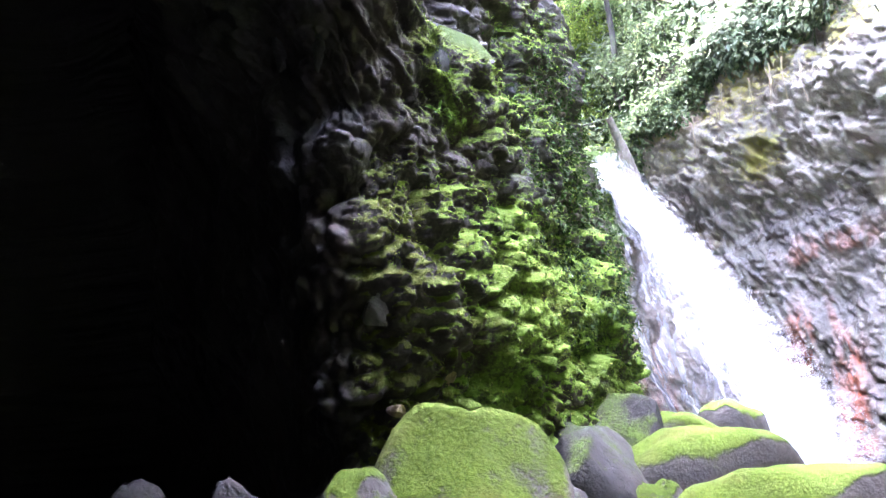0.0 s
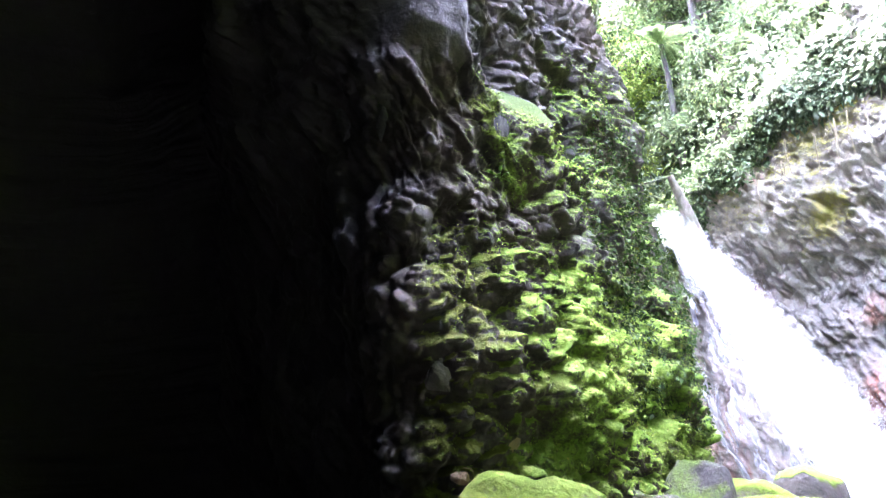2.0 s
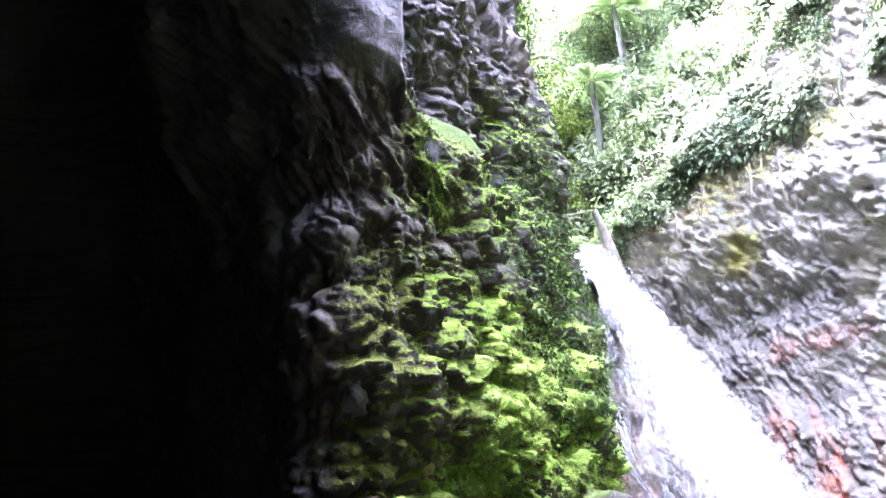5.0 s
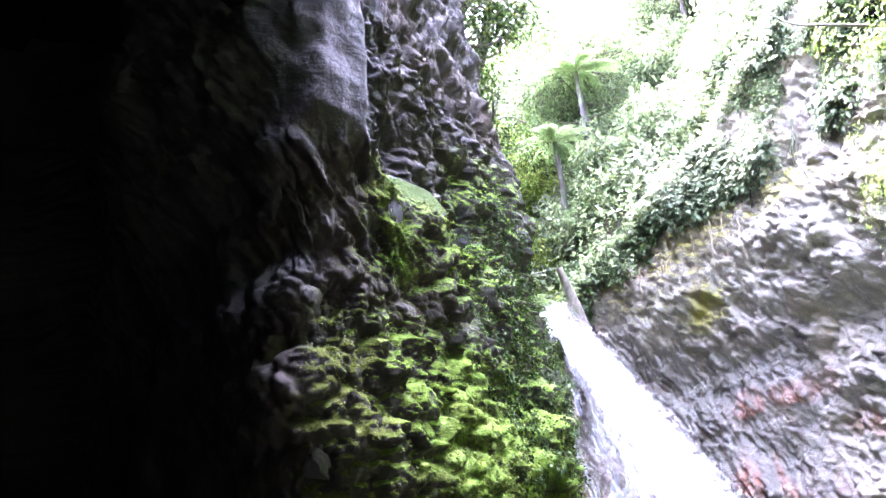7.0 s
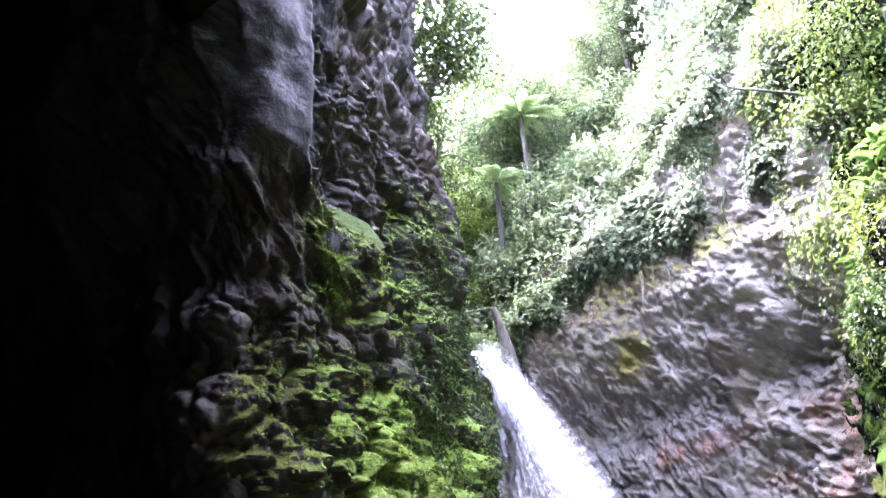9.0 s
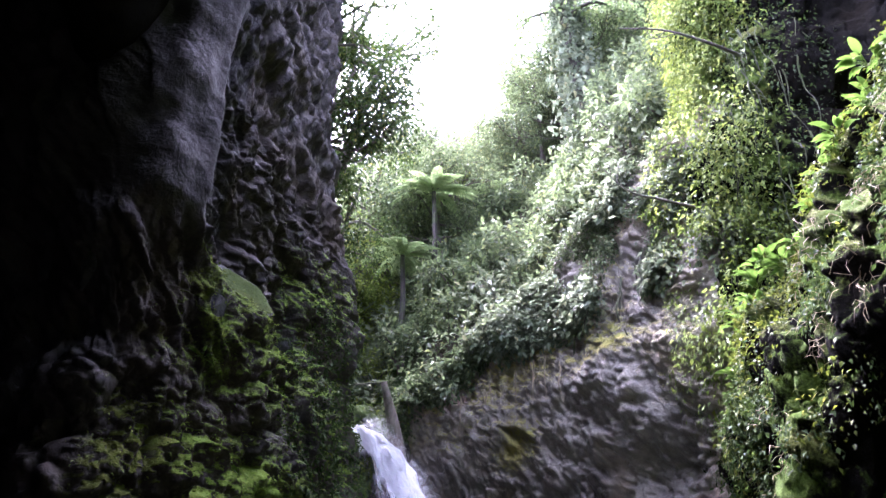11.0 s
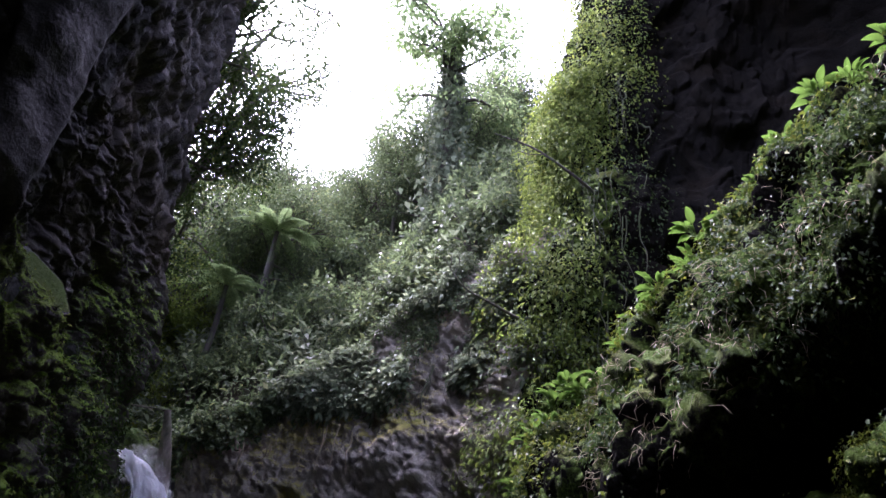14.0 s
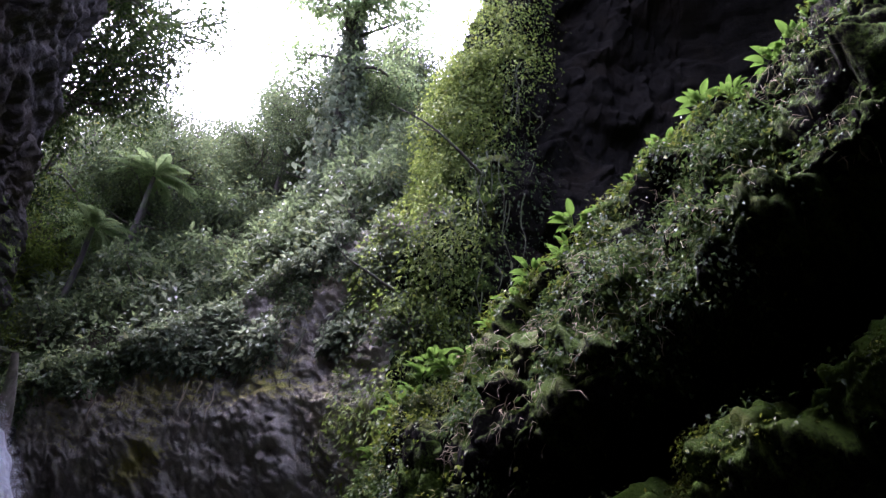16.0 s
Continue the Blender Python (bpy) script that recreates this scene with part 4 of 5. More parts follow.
def tree(seed, height, spread, mat, count, label, size=(0.09, 0.17), bare=0.35, thick=0.16, lean=(0.0, 0.0)):
    """Tapered trunk, forking limbs, and a crown of leaf clumps round the limb ends."""
    r = np.random.default_rng(seed)
    ob = tagged(empty("tree"), label, "tree", "trees of the slope")
    trunk = spline([(0, 0, -0.6), (r.normal(0, 0.1) + lean[0] * 0.3, r.normal(0, 0.1) + lean[1] * 0.3, height * 0.35), (lean[0] * 0.7, lean[1] * 0.7, height * 0.7), (lean[0], lean[1], height * 0.95)], 22)
    part("trunk", mesh_from("trunk", *tube(trunk, np.linspace(thick, thick * 0.25, 22), 9), [MAT_BARK], True), ob)
    ends = []
    for _ in range(12):
        s = r.uniform(bare, 0.97)
        b = trunk[int(s * 21)]
        a = r.uniform(0, 2 * np.pi)
        ln = spread * r.uniform(0.45, 1.0) * (1.15 - 0.5 * abs(s - 0.65))
        e = b + np.array([math.cos(a) * ln, math.sin(a) * ln, r.uniform(0.05, 0.6) * ln])
        m = (b + e) / 2 + r.normal(0, 0.12, 3) * ln
        p = spline([b, m, e], 9)
        part("limb", mesh_from("limb", *tube(p, np.linspace(thick * 0.32, 0.012, 9), 6), [MAT_BARK], True), ob)
        ends += [p[8], p[6], p[7] + r.normal(0, 0.25, 3) * spread * 0.4]
        t = p[5] + unit(r.normal(0, 1, 3)) * ln * 0.4
        part("twig", mesh_from("twig", *tube(np.stack([p[5], (p[5] + t) / 2 + r.normal(0, 0.03, 3), t]), [thick * 0.12, 0.012, 0.006], 5), [MAT_BARK], True), ob)
        ends.append(t)
    ends = np.array(ends)
    k = r.integers(0, len(ends), count)
    o = r.normal(0, 1, (count, 3)) * np.array([1, 1, 0.6])
    c = ends[k] + o * spread * 0.16
    tip = unit(o * 0.5 + r.normal(0, 0.6, (count, 3)) + np.array([0, 0, -0.4]))
    up = unit(np.array([0, 0, 1.2]) + r.normal(0, 0.5, (count, 3)))
    v, f = leaves(c, tip, up, r.uniform(size[0], size[1], count), 0.42)
    part("crown", mesh_from("crown", v, f, [mat]), ob)
    return ob


def frond_mesh(name, length, pairs, mat, droop=0.30, leaf=0.15):
    """One fern frond: an arched midrib with paired leaflets, along +x."""
    s = np.linspace(0, 1, 12)
    rib = np.stack([length * s, 0 * s, length * (0.35 * s - (0.35 + droop) * s ** 2.2)], -1)
    pieces = tube(rib, np.linspace(0.018, 0.004, 12) * max(length, 0.5), 4)
    tri = np.vstack([pieces[1][:, [0, 1, 2]], pieces[1][:, [0, 2, 3]]])
    t = np.linspace(0.12, 0.99, pairs)
    c = np.stack([np.interp(t, s, rib[:, i]) for i in range(3)], -1)
    d = np.gradient(c, axis=0)
    ln = length * leaf * np.sin(np.pi * np.clip(t * 0.9 + 0.1, 0, 1)) ** 0.8 + 0.01
    out = [(pieces[0], tri)]
    for side in (1, -1):
        tip = unit(unit(d) * 0.45 + np.array([0, side * 1.0, -0.18]))
        out.append(leaves(c, tip, np.tile([0, 0, 1.0], (pairs, 1)) + 0.15 * rng.normal(0, 1, (pairs, 3)), ln, 0.15, 0.02))
    v, f = joined(out)
    return mesh_from(name, v, f, [mat])


def tree_fern(place, height, spread, fronds, label):
    ob = tagged(empty("tree_fern", place), label, "tree fern", "tree ferns")
    p = spline([(0, 0, -0.8), (0.08, 0.05, height * 0.5), (0, 0, height)], 10)
    part("trunk", mesh_from("trunk", *tube(p, np.linspace(0.09, 0.06, 10), 8), [MAT_BARK_DARK], True), ob)
    me = frond_mesh("frond", spread, 64, MAT_FERN)
    for i in range(fronds):
        fr = part("frond", me, ob)
        fr.matrix_basis = pose(0, 0, height, 0, rng.uniform(-14, 4), i * 360 / fronds + rng.uniform(-12, 12))
    return ob


def hill_point(az, r):
    a = radians(az)
    x, y = r * math.sin(a), r * math.cos(a)
    return (x, y, float(hill_height(np.array([x]), np.array([y]))[0]))


# creepers and moss leaves over the walls
lx, ly, lz = left_g[..., 0], left_g[..., 1], left_g[..., 2]
clothing("ivy_on_mossy_wall", left_g, left_n, ramp(lx, 0.5, 1.4) * ramp(ly, 7.2, 8.6) * (1 - ramp(ly, 11.0, 12)) * ramp(lz, 2.2, 3.2) * (1 - ramp(lz, 5.4, 7.0)), 9000, (0.03, 0.085), MAT_LEAF_DARK, "dark glossy ivy on the mossy cliff")
clothing("moss_tufts", left_g, left_n, np.clip(left_m - 0.35, 0, 1) * ramp(ly, 5.5, 6.5) * (1 - ramp(ly, 11, 12)), 26000, (0.015, 0.045), MAT_LEAF_FRESH, "bright green moss and tiny ferns on rock", off=0.02)
bx, by, bz = back_g[..., 0], back_g[..., 1], back_g[..., 2]
bare = 1.0 + 0.2 * ramp(np.degrees(np.arctan2(bx, by)), 25.0, 29.5)
clothing("creeper_on_back_wall", back_g, back_n, ramp(bz - bare + 1.1 * vnoise(back_g * 0.8, 4), 6.9, 7.9) * ramp(bx, 2.6, 4.0) * ramp(vnoise(back_g * 1.3, 24), -0.2, 0.3), 17000, (0.07, 0.19), MAT_LEAF_PALE, "pale broad-leaved creeper hanging over the cliff", off=0.35)
clothing("undergrowth_on_back_wall", back_g, back_n, ramp(bz - bare + 1.3 * vnoise(back_g * 0.9, 14), 6.5, 8.0) * ramp(vnoise(back_g * 2.0, 15), -0.4, 0.3), 16000, (0.04, 0.10), MAT_LEAF, "small dark leaves on the cliff edge", off=0.2)
brim = (1 - ramp(back_top(bx, by) - bz + 0.5 * vnoise(back_g * 1.6, 17), 0.1, 0.8)) * ramp(bx, 1.2, 2.0) * (1 - ramp(bx, 5.0, 6.0))
clothing("brim_ferns", back_g, back_n, brim, 9000, (0.05, 0.16), MAT_LEAF, "ferns and leaves along the brim of the cliff", off=0.35, droop=0.5)
clothing("brim_fresh_leaves", back_g, back_n, brim * (1 - ramp(bx, 3.0, 4.0)), 3500, (0.05, 0.14), MAT_LEAF_FRESH, "light green leaves round the lip of the falls", off=0.4, droop=0.5)
rx, ry, rz = right_g[..., 0], right_g[..., 1], right_g[..., 2]
clothing("hanging_greenery", right_g, right_n, ramp(ry, 7.2, 8.6) * (1 - ramp(ry, 9.8, 10.4)) * ramp(rz, 5.6, 7.6) * (0.35 + vnoise(right_g * 0.9, 61)) * (1 - ramp(rx - 0.16 * np.clip(rz - 9.5, 0, 7), 7.6, 8.2)), 40000, (0.04, 0.13), MAT_LEAF_FRESH, "yellow-green leaves hanging down the overhanging wall", off=0.7, droop=1.0)
# the dark leaf tone carries the overhang's shade in its colour
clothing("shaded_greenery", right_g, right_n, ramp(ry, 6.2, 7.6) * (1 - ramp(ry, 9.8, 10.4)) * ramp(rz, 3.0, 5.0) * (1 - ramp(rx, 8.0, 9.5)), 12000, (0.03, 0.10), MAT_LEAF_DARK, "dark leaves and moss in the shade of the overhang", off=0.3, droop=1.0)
sx, sy, sz = ledge_g[..., 0], ledge_g[..., 1], ledge_g[..., 2]
below = 10.95 - 0.57 * np.maximum(sy, -1) - sz
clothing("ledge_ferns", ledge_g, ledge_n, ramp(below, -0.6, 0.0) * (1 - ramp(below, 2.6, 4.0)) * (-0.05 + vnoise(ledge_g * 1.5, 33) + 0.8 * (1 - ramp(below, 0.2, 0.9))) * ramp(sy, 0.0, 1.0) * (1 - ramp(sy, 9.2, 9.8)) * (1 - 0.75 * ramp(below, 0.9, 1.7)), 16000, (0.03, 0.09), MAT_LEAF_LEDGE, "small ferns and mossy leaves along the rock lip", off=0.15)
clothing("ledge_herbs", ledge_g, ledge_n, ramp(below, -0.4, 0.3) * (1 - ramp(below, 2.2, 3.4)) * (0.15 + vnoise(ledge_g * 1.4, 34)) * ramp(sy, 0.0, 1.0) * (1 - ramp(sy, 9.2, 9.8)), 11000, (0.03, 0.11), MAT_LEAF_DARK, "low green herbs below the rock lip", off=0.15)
# buttress shade is put into these leaves by their dark tone
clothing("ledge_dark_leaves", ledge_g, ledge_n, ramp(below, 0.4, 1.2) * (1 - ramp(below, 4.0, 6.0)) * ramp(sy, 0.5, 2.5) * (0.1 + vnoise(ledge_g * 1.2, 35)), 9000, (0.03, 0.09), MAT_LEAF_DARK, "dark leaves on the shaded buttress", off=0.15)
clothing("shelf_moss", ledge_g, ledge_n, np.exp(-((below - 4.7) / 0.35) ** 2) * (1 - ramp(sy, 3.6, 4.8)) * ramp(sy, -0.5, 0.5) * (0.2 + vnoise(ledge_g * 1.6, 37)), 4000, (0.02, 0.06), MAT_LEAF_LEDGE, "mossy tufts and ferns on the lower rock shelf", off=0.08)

hr = np.hypot(hill_g[..., 0], hill_g[..., 1])
ha = np.degrees(np.arctan2(hill_g[..., 0], hill_g[..., 1]))
near_rim = ramp(ha, 6, 9) * (1 - ramp(ha, 44, 48)) * (1 - ramp(hr, 24, 32)) * np.gradient(hr, axis=1)
near_rim[:, :2] = 0
clothing("slope_undergrowth", hill_g, hill_n, near_rim * (0.5 + vnoise(hill_g * 0.8, 71)), 30000, (0.08, 0.19), MAT_LEAF, "dense low undergrowth on the steep slope", off=0.6, droop=0.3)
clothing("slope_broad_leaves", hill_g, hill_n, near_rim * ramp(vnoise(hill_g * 0.6, 75), 0.1, 0.5), 7000, (0.14, 0.28), MAT_LEAF_PALE, "broad pale leaves of the slope's undergrowth", off=0.8, droop=0.3)

# shrubs over the slope
kinds = [shrub(101, MAT_LEAF, 0.75, 950, (0.07, 0.17), "dense dark green shrub"), shrub(102, MAT_LEAF_PALE, 0.8, 520, (0.13, 0.28), "broad-leaved pale green shrub"), shrub(103, MAT_LEAF_FRESH, 0.7, 800, (0.06, 0.14), "light green leafy shrub")]
for i in range(270):
    az = rng.uniform(8, 46)
    rim = np.interp(az, (0, 10, 14, 20, 27, 34, 45), (16.3, 15.8, 15.0, 14.6, 14.2, 12.5, 11.8))
    r = rim + 1.1 + 16 * rng.random() ** 1.3
    p = hill_point(az, r)
    k = 1 if rng.random() < (0.5 if 18 < az < 24 and r < rim + 4 else 0.1) else (2 if az < 14 and rng.random() < 0.6 else 0)
    s = rng.uniform(0.7, 1.5)
    o = copy_thing(kinds[k], pose(p[0], p[1], p[2] - 0.15, rng.uniform(-15, 15), rng.uniform(-15, 15), rng.uniform(0, 360)) @ Matrix.Scale(s, 4))
for o, (az, r) in zip(kinds, ((18, 16.0), (22, 15.6), (12, 17.5))):
    o.location = hill_point(az, r)

# trees
tk = [tree(201, 6.0, 2.0, MAT_LEAF, 5200, "slender rain-forest tree with a dense dark crown"), tree(202, 7.5, 2.3, MAT_LEAF, 5600, "tall rain-forest tree with a bare lower trunk", bare=0.5), tree(203, 5.0, 1.9, MAT_LEAF_FRESH, 4200, "young tree with light green leaves", bare=0.3, thick=0.1)]
for i in range(64):
    az = rng.uniform(7, 44)
    r = rng.uniform(18.0, 30)
    p = hill_point(az, r)
    k = 2 if az < 15 and rng.random() < 0.7 else int(rng.random() < 0.5)
    s = rng.uniform(0.7, 1.1)
    room = 1.5 + r * math.tan(radians(np.interp(az, (7, 11, 20, 24, 31, 44), (47, 41, 40.5, 44, 49, 52)))) - p[2]
    s = min(s, room / (6.4, 8.0, 5.5)[k])
    if s > 0.4:
        copy_thing(tk[k], pose(*p, rng.uniform(-5, 5), rng.uniform(-5, 5), rng.uniform(0, 360)) @ Matrix.Scale(s, 4))
for i in range(16):
    az, r = 10.5 + 0.75 * i + rng.uniform(-0.4, 0.4), rng.uniform(19.0, 24.0)
    p = hill_point(az, r)
    k = int(rng.random() < 0.35)
    s = (1.5 + r * math.tan(radians(rng.uniform(37, 41.5))) - p[2]) / (6.4, 8.0)[k]
    copy_thing(tk[k], pose(*p, rng.uniform(-4, 4), rng.uniform(-4, 4), rng.uniform(0, 360)) @ Matrix.Scale(float(np.clip(s, 0.5, 1.3)), 4))
for o, (az, r) in zip(tk, ((27, 21.0), (33, 23.0), (8, 19.0))):
    o.location = hill_point(az, r)

# the tall vine-clad tree on the rim
p = hill_point(31.0, 16.8)
big = tree(210, 10.2, 2.3, MAT_FERN, 6000, "tall forest tree clad in pale climbing leaves", bare=0.56, thick=0.24, lean=(-0.9, 0.3), size=(0.12, 0.24))
big.location = p
n = 5200
t = rng.random(n) ** 1.2
c = np.stack([-0.9 * t * 0.7 + rng.normal(0, 0.34, n) * (1.3 - 0.85 * t), 0.3 * t + rng.normal(0, 0.28, n) * (1.3 - 0.85 * t), 8.4 * t], -1)
v, f = leaves(c, unit(rng.normal(0, 0.5, (n, 3)) + np.array([0, -0.3, -0.8])), unit(rng.normal(0, 0.5, (n, 3)) + np.array([-0.2, -0.8, 0.6])), rng.uniform(0.13, 0.30, n), 0.6)
part("climbing_leaves", mesh_from("climbing_leaves", v, f, [MAT_LEAF_PALE]), big, "large pale climber leaves")

# dark trees hanging over the corner of the left wall, their silhouette put into the leaf colour
for i, (x, y, z, h) in enumerate(((0.6, 12.6, 7.5, 7.0), (1.3, 14.2, 8.5, 7.5), (0.2, 11.4, 10.5, 5.0), (1.5, 16.0, 7.0, 7.0), (0.9, 12.2, 10.5, 6.0), (1.6, 13.4, 11.0, 5.5), (0.5, 10.9, 12.0, 4.0))):
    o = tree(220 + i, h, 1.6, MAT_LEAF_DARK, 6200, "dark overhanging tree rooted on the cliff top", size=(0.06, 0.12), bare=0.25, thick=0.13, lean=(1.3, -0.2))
    o.location = (x, y, z)

for az, el, r, spread, n, label in ((16.4, 36.6, 17.5, 1.25, 17, "tall tree fern with a flat pale green crown"), (13.9, 32.0, 17.5, 1.1, 15, "tree fern with arching light green fronds"),
                                    (21.5, 36.5, 18.5, 0.9, 10, "small dark tree fern among shrubs"), (10.7, 20.8, 15.9, 0.75, 12, "young tree fern beside the lip of the falls")):
    p = hill_point(az, r)
    tree_fern(p, 1.5 + r * math.tan(radians(el)) - p[2], spread, n, label)


# ---- plants of the rock lip ----
def big_leaf(name, length, mat):
    """A paddle-shaped leaf with a midrib fold and drooping tip, along +x."""
    n = 9
    s = np.linspace(0, 1, n)
    w = length * 0.19 * np.sin(np.pi * s ** 0.75) ** 0.7
    arch = length * (0.45 * s - 0.62 * s ** 2)
    g = np.stack([np.stack([length * s * 0.9 + 0.12, k * w, arch + np.abs(k) * w * 0.35], -1) for k in (-1, -0.5, 0, 0.5, 1)], 1)
    stalk = tube([(0, 0, -0.02), (0.07, 0, 0.0), (0.14, 0, 0.01)], [0.006, 0.006, 0.005], 4)
    return mesh_from(name, *joined([(g.reshape(-1, 3), grid_faces(n, 5)), stalk]), [mat], True)


leaf_big = [big_leaf("leaf", 0.26, MAT_LEAF_BIG), big_leaf("leaf", 0.18, MAT_LEAF_BIG)]
for i in range(38):
    y = 9.3 - 8.0 * (i + rng.uniform(-0.4, 0.4)) / 37
    z = 10.8 - 0.57 * y
    x = 6.85 + 0.9 * float(ramp(np.array(y), 7.6, 9.8))
    plant = tagged(empty("broadleaf_plant", (x + rng.uniform(-0.3, 0.15), y, z + rng.uniform(-0.2, 0.15))), "glossy bright green broad-leaved plant on the rock lip", "plant", "plants along the rock lip")
    for j in range(int(rng.integers(11, 17))):
        lf = part("leaf", leaf_big[int(rng.random() < 0.4)], plant)
        lf.matrix_basis = pose(0, 0, rng.uniform(0, 0.1), rng.uniform(-20, 20), rng.uniform(-50, 10), rng.uniform(60, 300)) @ Matrix.Scale(rng.uniform(0.7, 1.15), 4)

# small plants rooted in the mossy wall
for x, y, z in ((0.55, 7.3, 2.75), (0.35, 7.0, 3.6), (0.95, 8.2, 2.2), (0.1, 6.7, 4.6), (1.0, 8.4, 4.3), (1.2, 8.7, 3.6), (1.5, 9.1, 2.9), (0.8, 8.0, 5.2), (1.35, 8.9, 4.9), (1.6, 9.2, 4.0), (0.4, 7.1, 2.0), (1.1, 8.5, 2.8)):
    q = left_g.reshape(-1, 3)
    i = int(((q - np.array((x, y, z))) ** 2).sum(1).argmin())
    plant = tagged(empty("wall_plant", q[i]), "small bright green plant rooted in the mossy wall", "plant", "plants of the mossy wall")
    for j in range(int(rng.integers(6, 10))):
        lf = part("leaf", leaf_big[1], plant)
        lf.matrix_basis = pose(0, 0, 0.01, rng.uniform(-25, 25), rng.uniform(-40, 25), rng.uniform(-150, 60)) @ Matrix.Scale(rng.uniform(0.35, 0.6), 4)


def dead_stems():
    """Grey dead stems and rootlets draped over the rock lip."""
    c, nn = scatter(ledge_g, ledge_n, ramp(below, 0.2, 0.8) * (1 - ramp(below, 2.6, 3.6)) * ramp(sy, 0.8, 1.6) * (1 - ramp(sy, 9.0, 9.6)) * np.clip(0.3 - vnoise(ledge_g * 1.5, 33), 0, 1), 1300)
    pieces = []
    for p, n in zip(c, nn):
        e = unit(n * 0.5 + rng.normal(0, 0.6, 3) + np.array([0, 0, -0.5])) * rng.uniform(0.08, 0.26)
        pieces.append(tube(np.stack([p, p + e * 0.5 + n * 0.04, p + e - np.array([0, 0, 0.05])]), [0.004, 0.0035, 0.002], 4))
    part("dead_stems", mesh_from("dead_stems", *joined(pieces), [MAT_ROOT]), None, "grey dead stems draped over the rock lip", "undergrowth", "", "stuff")


dead_stems()


# ---- roots, logs and stones on the walls ----
def seat(g, n, p, out=0.0):
    """The place of a surface nearest to p, and its normal."""
    q = g.reshape(-1, 3)
    k = int(((q - np.array(p)) ** 2).sum(1).argmin())
    return q[k] + n.reshape(-1, 3)[k] * out, n.reshape(-1, 3)[k]


def hanging_root(p, length, thick, mat, label, group, wave=0.05, name="hanging_root"):
    """A root or mossy strand hanging from p."""
    s = np.linspace(0, 1, 14)
    k = rng.uniform(0, 60)
    q = np.stack([wave * fbm(np.stack([s * 2.5 + k, 0 * s, 0 * s], -1), 2, 5), wave * fbm(np.stack([s * 2.5 + k + 30, 0 * s, 0 * s], -1), 2, 6), -length * s], -1)
    q -= q[0]
    ob = part(name, mesh_from(name, *tube(q, thick * (1 - 0.75 * s), 6), [mat], True), None, label, "root", group)
    ob.location = p
    return ob


for x, y, z in ((4.35, 12.9, 7.5), (4.50, 12.8, 7.6), (4.58, 12.7, 7.5), (4.66, 12.7, 7.55), (4.75, 12.7, 7.6), (5.25, 12.5, 7.7), (5.42, 12.5, 7.8), (5.60, 12.3, 7.8), (5.7, 12.2, 7.7), (5.95, 11.9, 7.6)):
    p, n = seat(back_g, back_n, (x, y, z), 0.12)
    hanging_root(p, rng.uniform(0.45, 0.95), 0.014, MAT_ROOT, "pale aerial root hanging over the wet cliff", "aerial roots of the back wall", 0.08)
for i in range(16):
    p, n = seat(back_g, back_n, (rng.uniform(5.9, 6.9), rng.uniform(9.5, 12.0), rng.uniform(7.6, 9.6)), 0.1)
    hanging_root(p, rng.uniform(0.8, 2.2), rng.uniform(0.008, 0.02), MAT_BARK, "thin dark vine trailing down the grey cliff", "vines of the back wall", 0.25, "vine")

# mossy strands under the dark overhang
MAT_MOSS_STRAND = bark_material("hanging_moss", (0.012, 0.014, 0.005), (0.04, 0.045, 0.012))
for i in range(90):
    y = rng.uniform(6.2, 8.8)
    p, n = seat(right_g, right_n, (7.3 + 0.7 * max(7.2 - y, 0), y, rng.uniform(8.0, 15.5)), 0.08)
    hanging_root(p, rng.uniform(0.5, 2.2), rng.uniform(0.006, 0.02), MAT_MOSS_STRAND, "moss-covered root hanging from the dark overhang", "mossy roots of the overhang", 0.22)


def branch(name, points, thick, mat, label, twigs=0, category="branch"):
    """A bare limb with side twigs."""
    ob = tagged(empty(name, points[0]), label, category)
    line = spline(points, 24) - np.array(points[0])
    part("limb", mesh_from("limb", *tube(line, np.linspace(thick, thick * 0.3, 24), 8), [mat], True), ob)
    for i in range(twigs):
        b = line[int(rng.uniform(6, 22))]
        e = b + unit(rng.normal(0, 1, 3)) * rng.uniform(0.15, 0.5)
        part("twig", mesh_from("twig", *tube(np.stack([b, (b + e) / 2 + rng.normal(0, 0.03, 3), e]), [thick * 0.3, thick * 0.2, thick * 0.08], 5), [mat], True), ob)
    return ob


MAT_LOG = bark_material("weathered_log", (0.05, 0.04, 0.03), (0.20, 0.165, 0.13))
branch("log", [(3.62, 14.0, 6.0), (3.52, 13.95, 6.6), (3.38, 13.85, 7.05), (3.2, 13.7, 7.5)], 0.19, MAT_LOG, "pale weathered log leaning at the lip of the falls", 0, "log")
branch("fallen_branch", [(2.2, 14.8, 7.7), (2.8, 14.6, 7.75), (3.5, 14.7, 7.95)], 0.03, MAT_BARK, "thin fallen branch across the stream above the falls", 3)
branch("dead_branch", [(6.6, 8.2, 8.6), (6.1, 8.3, 8.7), (5.7, 8.5, 8.9), (5.4, 8.7, 9.4)], 0.025, MAT_BARK, "bare twisted branch reaching out of the creepers", 5)
branch("dead_branch", [(7.2, 7.2, 11.0), (6.6, 7.2, 11.1), (6.1, 7.5, 11.5), (5.6, 8.0, 11.9)], 0.03, MAT_BARK, "bare branch growing out under the overhang", 4)
branch("bare_limb", [(10.9, 16.0, 22.3), (11.6, 15.6, 22.4), (12.2, 15.4, 23.2), (13.0, 15.0, 23.4)], 0.09, MAT_BARK, "gnarled bare limb against the sky", 5)


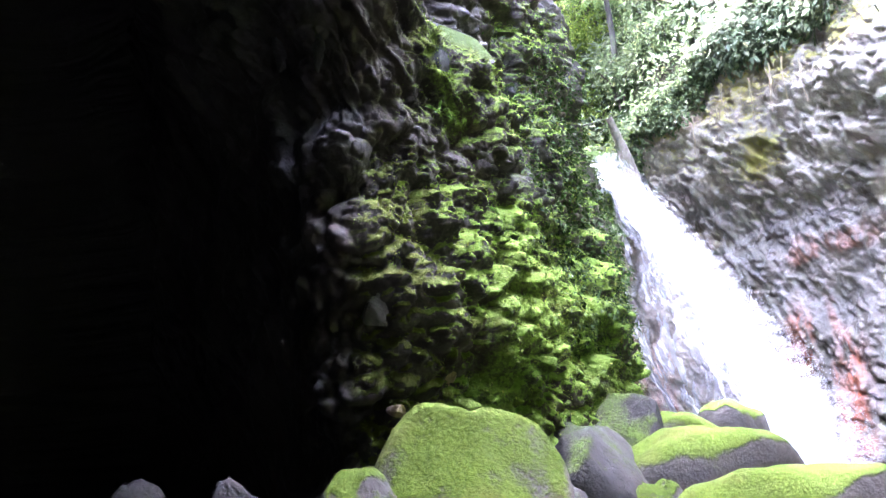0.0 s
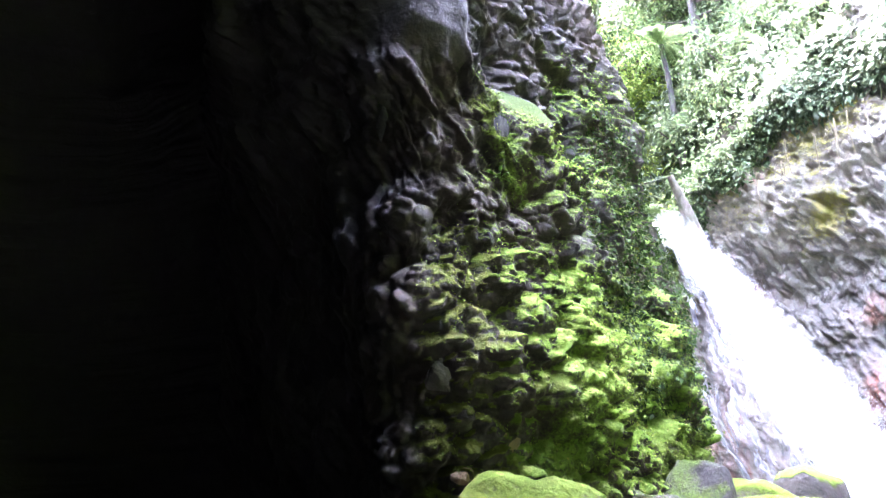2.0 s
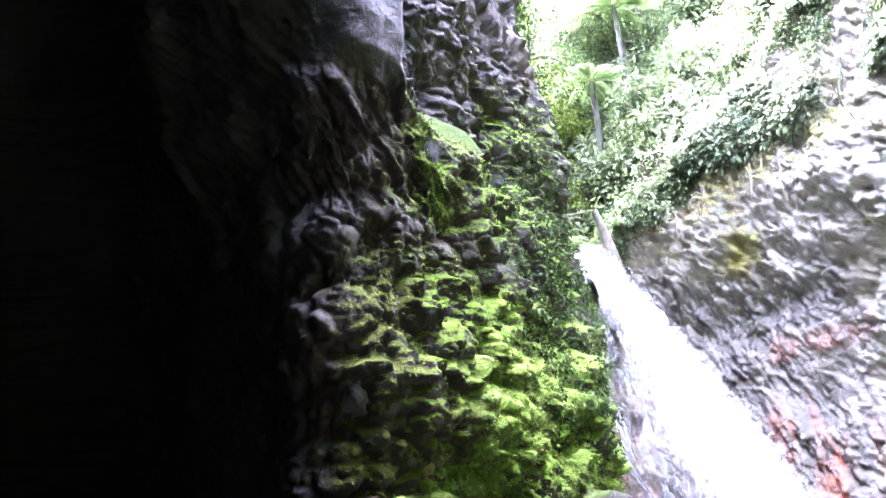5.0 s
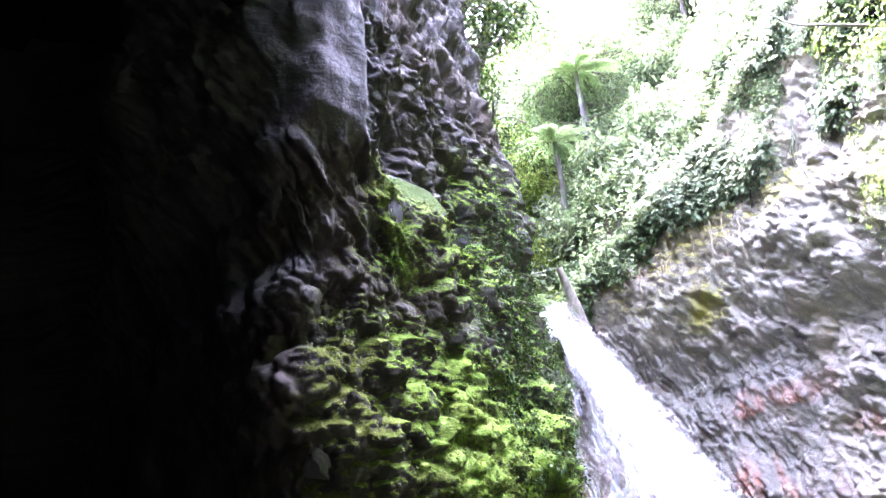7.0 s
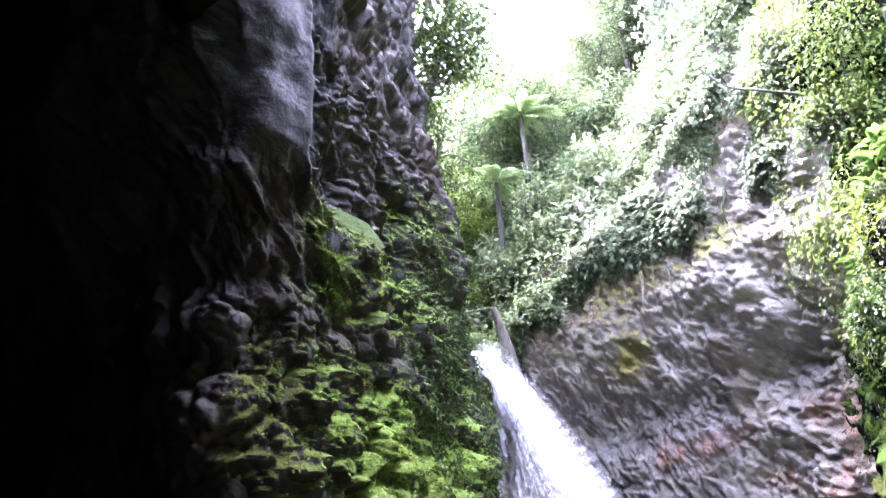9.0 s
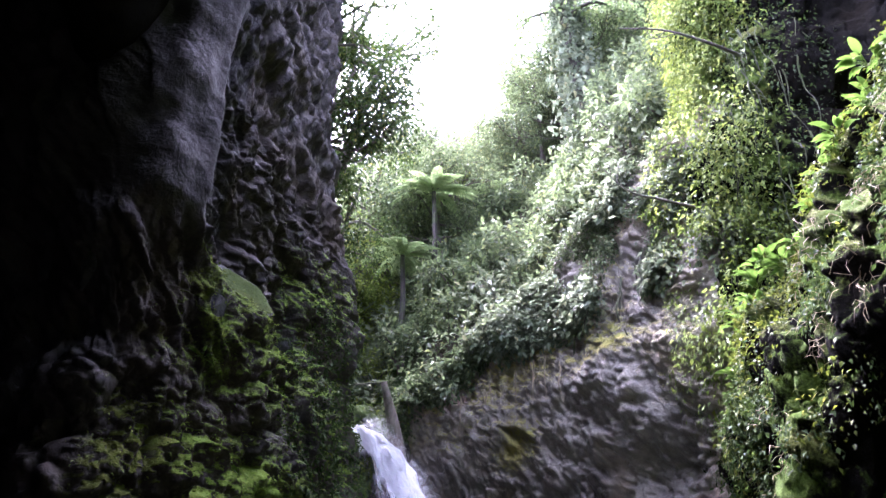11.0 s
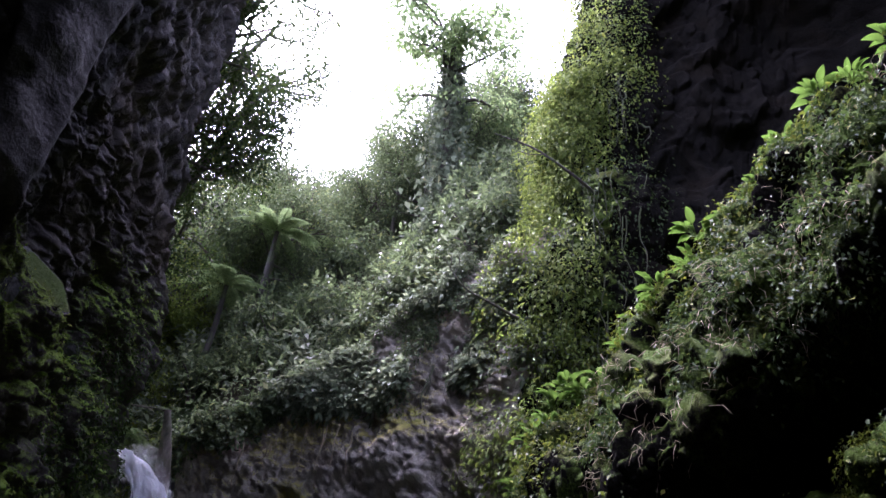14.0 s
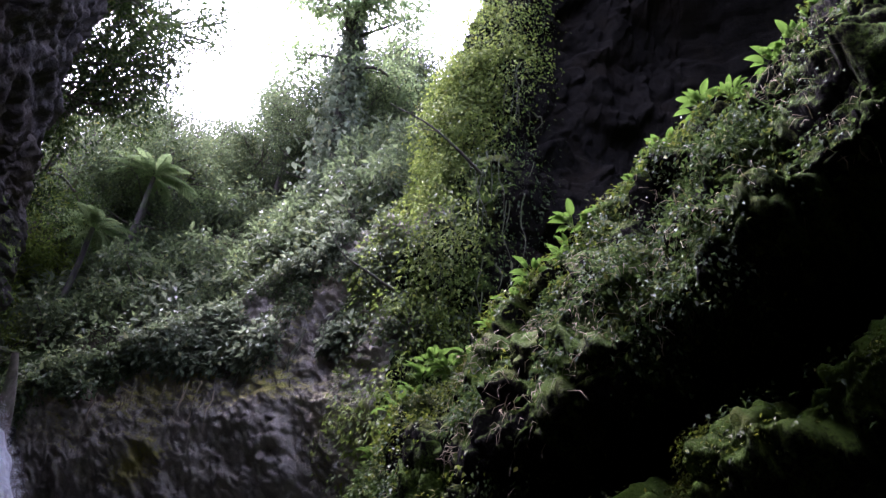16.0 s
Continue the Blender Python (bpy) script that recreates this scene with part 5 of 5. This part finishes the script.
def wall_stone(p, size, turn, seed, moss, label, colour=None):
    ob = crag("wall_stone", p, size, turn, moss, label, seed, colour)
    tagged(ob, "", "stone", "stones set in the mossy wall")


MAT_TAN = rock_material("tan_stone", (0.10, 0.07, 0.035), (0.30, 0.23, 0.13), (0.10, 0.12, 0.02), (0.22, 0.28, 0.05))
MAT_SLAB = rock_material("wet_slab", (0.014, 0.016, 0.016), (0.05, 0.055, 0.053), (0.025, 0.042, 0.008), (0.085, 0.13, 0.03), wet=0.5, shine=0.3)
MAT_PALE = rock_material("pale_quartz_stone", (0.05, 0.05, 0.05), (0.14, 0.14, 0.14), (0.10, 0.12, 0.02), (0.22, 0.28, 0.05), wet=0.15)
for (x, y, z), size, turn, moss, mat, label in (
        ((-0.48, 6.20, 2.58), (0.19, 0.13, 0.18), 20, 0.5, MAT_PALE, "pale wedge of smooth stone set in the wall"),
        ((-0.05, 6.30, 2.05), (0.15, 0.12, 0.09), 0, 0.5, MAT_TAN, "tan stone jutting from the wall"),
        ((-0.40, 6.15, 1.80), (0.10, 0.1, 0.08), 40, 0.2, MAT_TAN, "small orange-tan stone low in the wall"),
        ((-0.42, 6.15, 1.62), (0.09, 0.1, 0.07), 10, 0.2, MAT_TAN, "small orange-tan stone near the foot of the wall"),
        ((0.10, 6.40, 1.70), (0.12, 0.1, 0.09), 70, 0.6, MAT_TAN, "mossy tan stone in the wall")):
    q, n = seat(left_g, left_n, (x, y, z), -0.02)
    wall_stone(q, size, turn, int(abs(x * 100) + z * 31), moss, label, mat)

# the wet slab and the flakes high on the mossy wall
for i, ((x, y, z), size, turn, tilt) in enumerate((((0.30, 7.35, 5.68), (0.56, 0.38, 0.08), 36, 60), ((0.02, 7.05, 5.15), (0.20, 0.12, 0.30), 30, 10), ((0.9, 8.2, 5.35), (0.22, 0.16, 0.26), 45, 20), ((-1.05, 6.45, 5.1), (0.07, 0.06, 0.26), 10, 6), ((-1.5, 6.7, 5.35), (0.10, 0.07, 0.32), 10, -8))):
    q, n = seat(left_g, left_n, (x, y, z), 0.04 if i == 0 else -0.04)
    o = crag("rock_slab", q, size, turn, 0.7, "wet dark rock slab projecting from the mossy wall", 300 + i, MAT_SLAB, tilt)
    tagged(o, "", "slab", "slabs on the mossy wall")


def cascade():
    """The little stream slipping between the boulders."""
    s = np.linspace(0, 1, 50)
    mid = spline([(1.9, 8.3, 0.62), (1.62, 7.4, 0.6), (1.42, 6.9, 0.45), (1.32, 6.6, 0.05), (1.25, 6.2, -0.12), (1.0, 5.0, -0.2)], 50)
    w = np.linspace(-0.17, 0.17, 16)
    g = np.stack([mid + np.array([k, 0, 0]) for k in w])
    g[..., 2] += 0.03 * fbm(g * np.array([6, 2, 2]), 3, 14)
    part("cascade", mesh_from("cascade", g.reshape(-1, 3), grid_faces(16, 50), [MAT_CASCADE], True), None, "little white cascade between dark boulders", "cascade")


cascade()
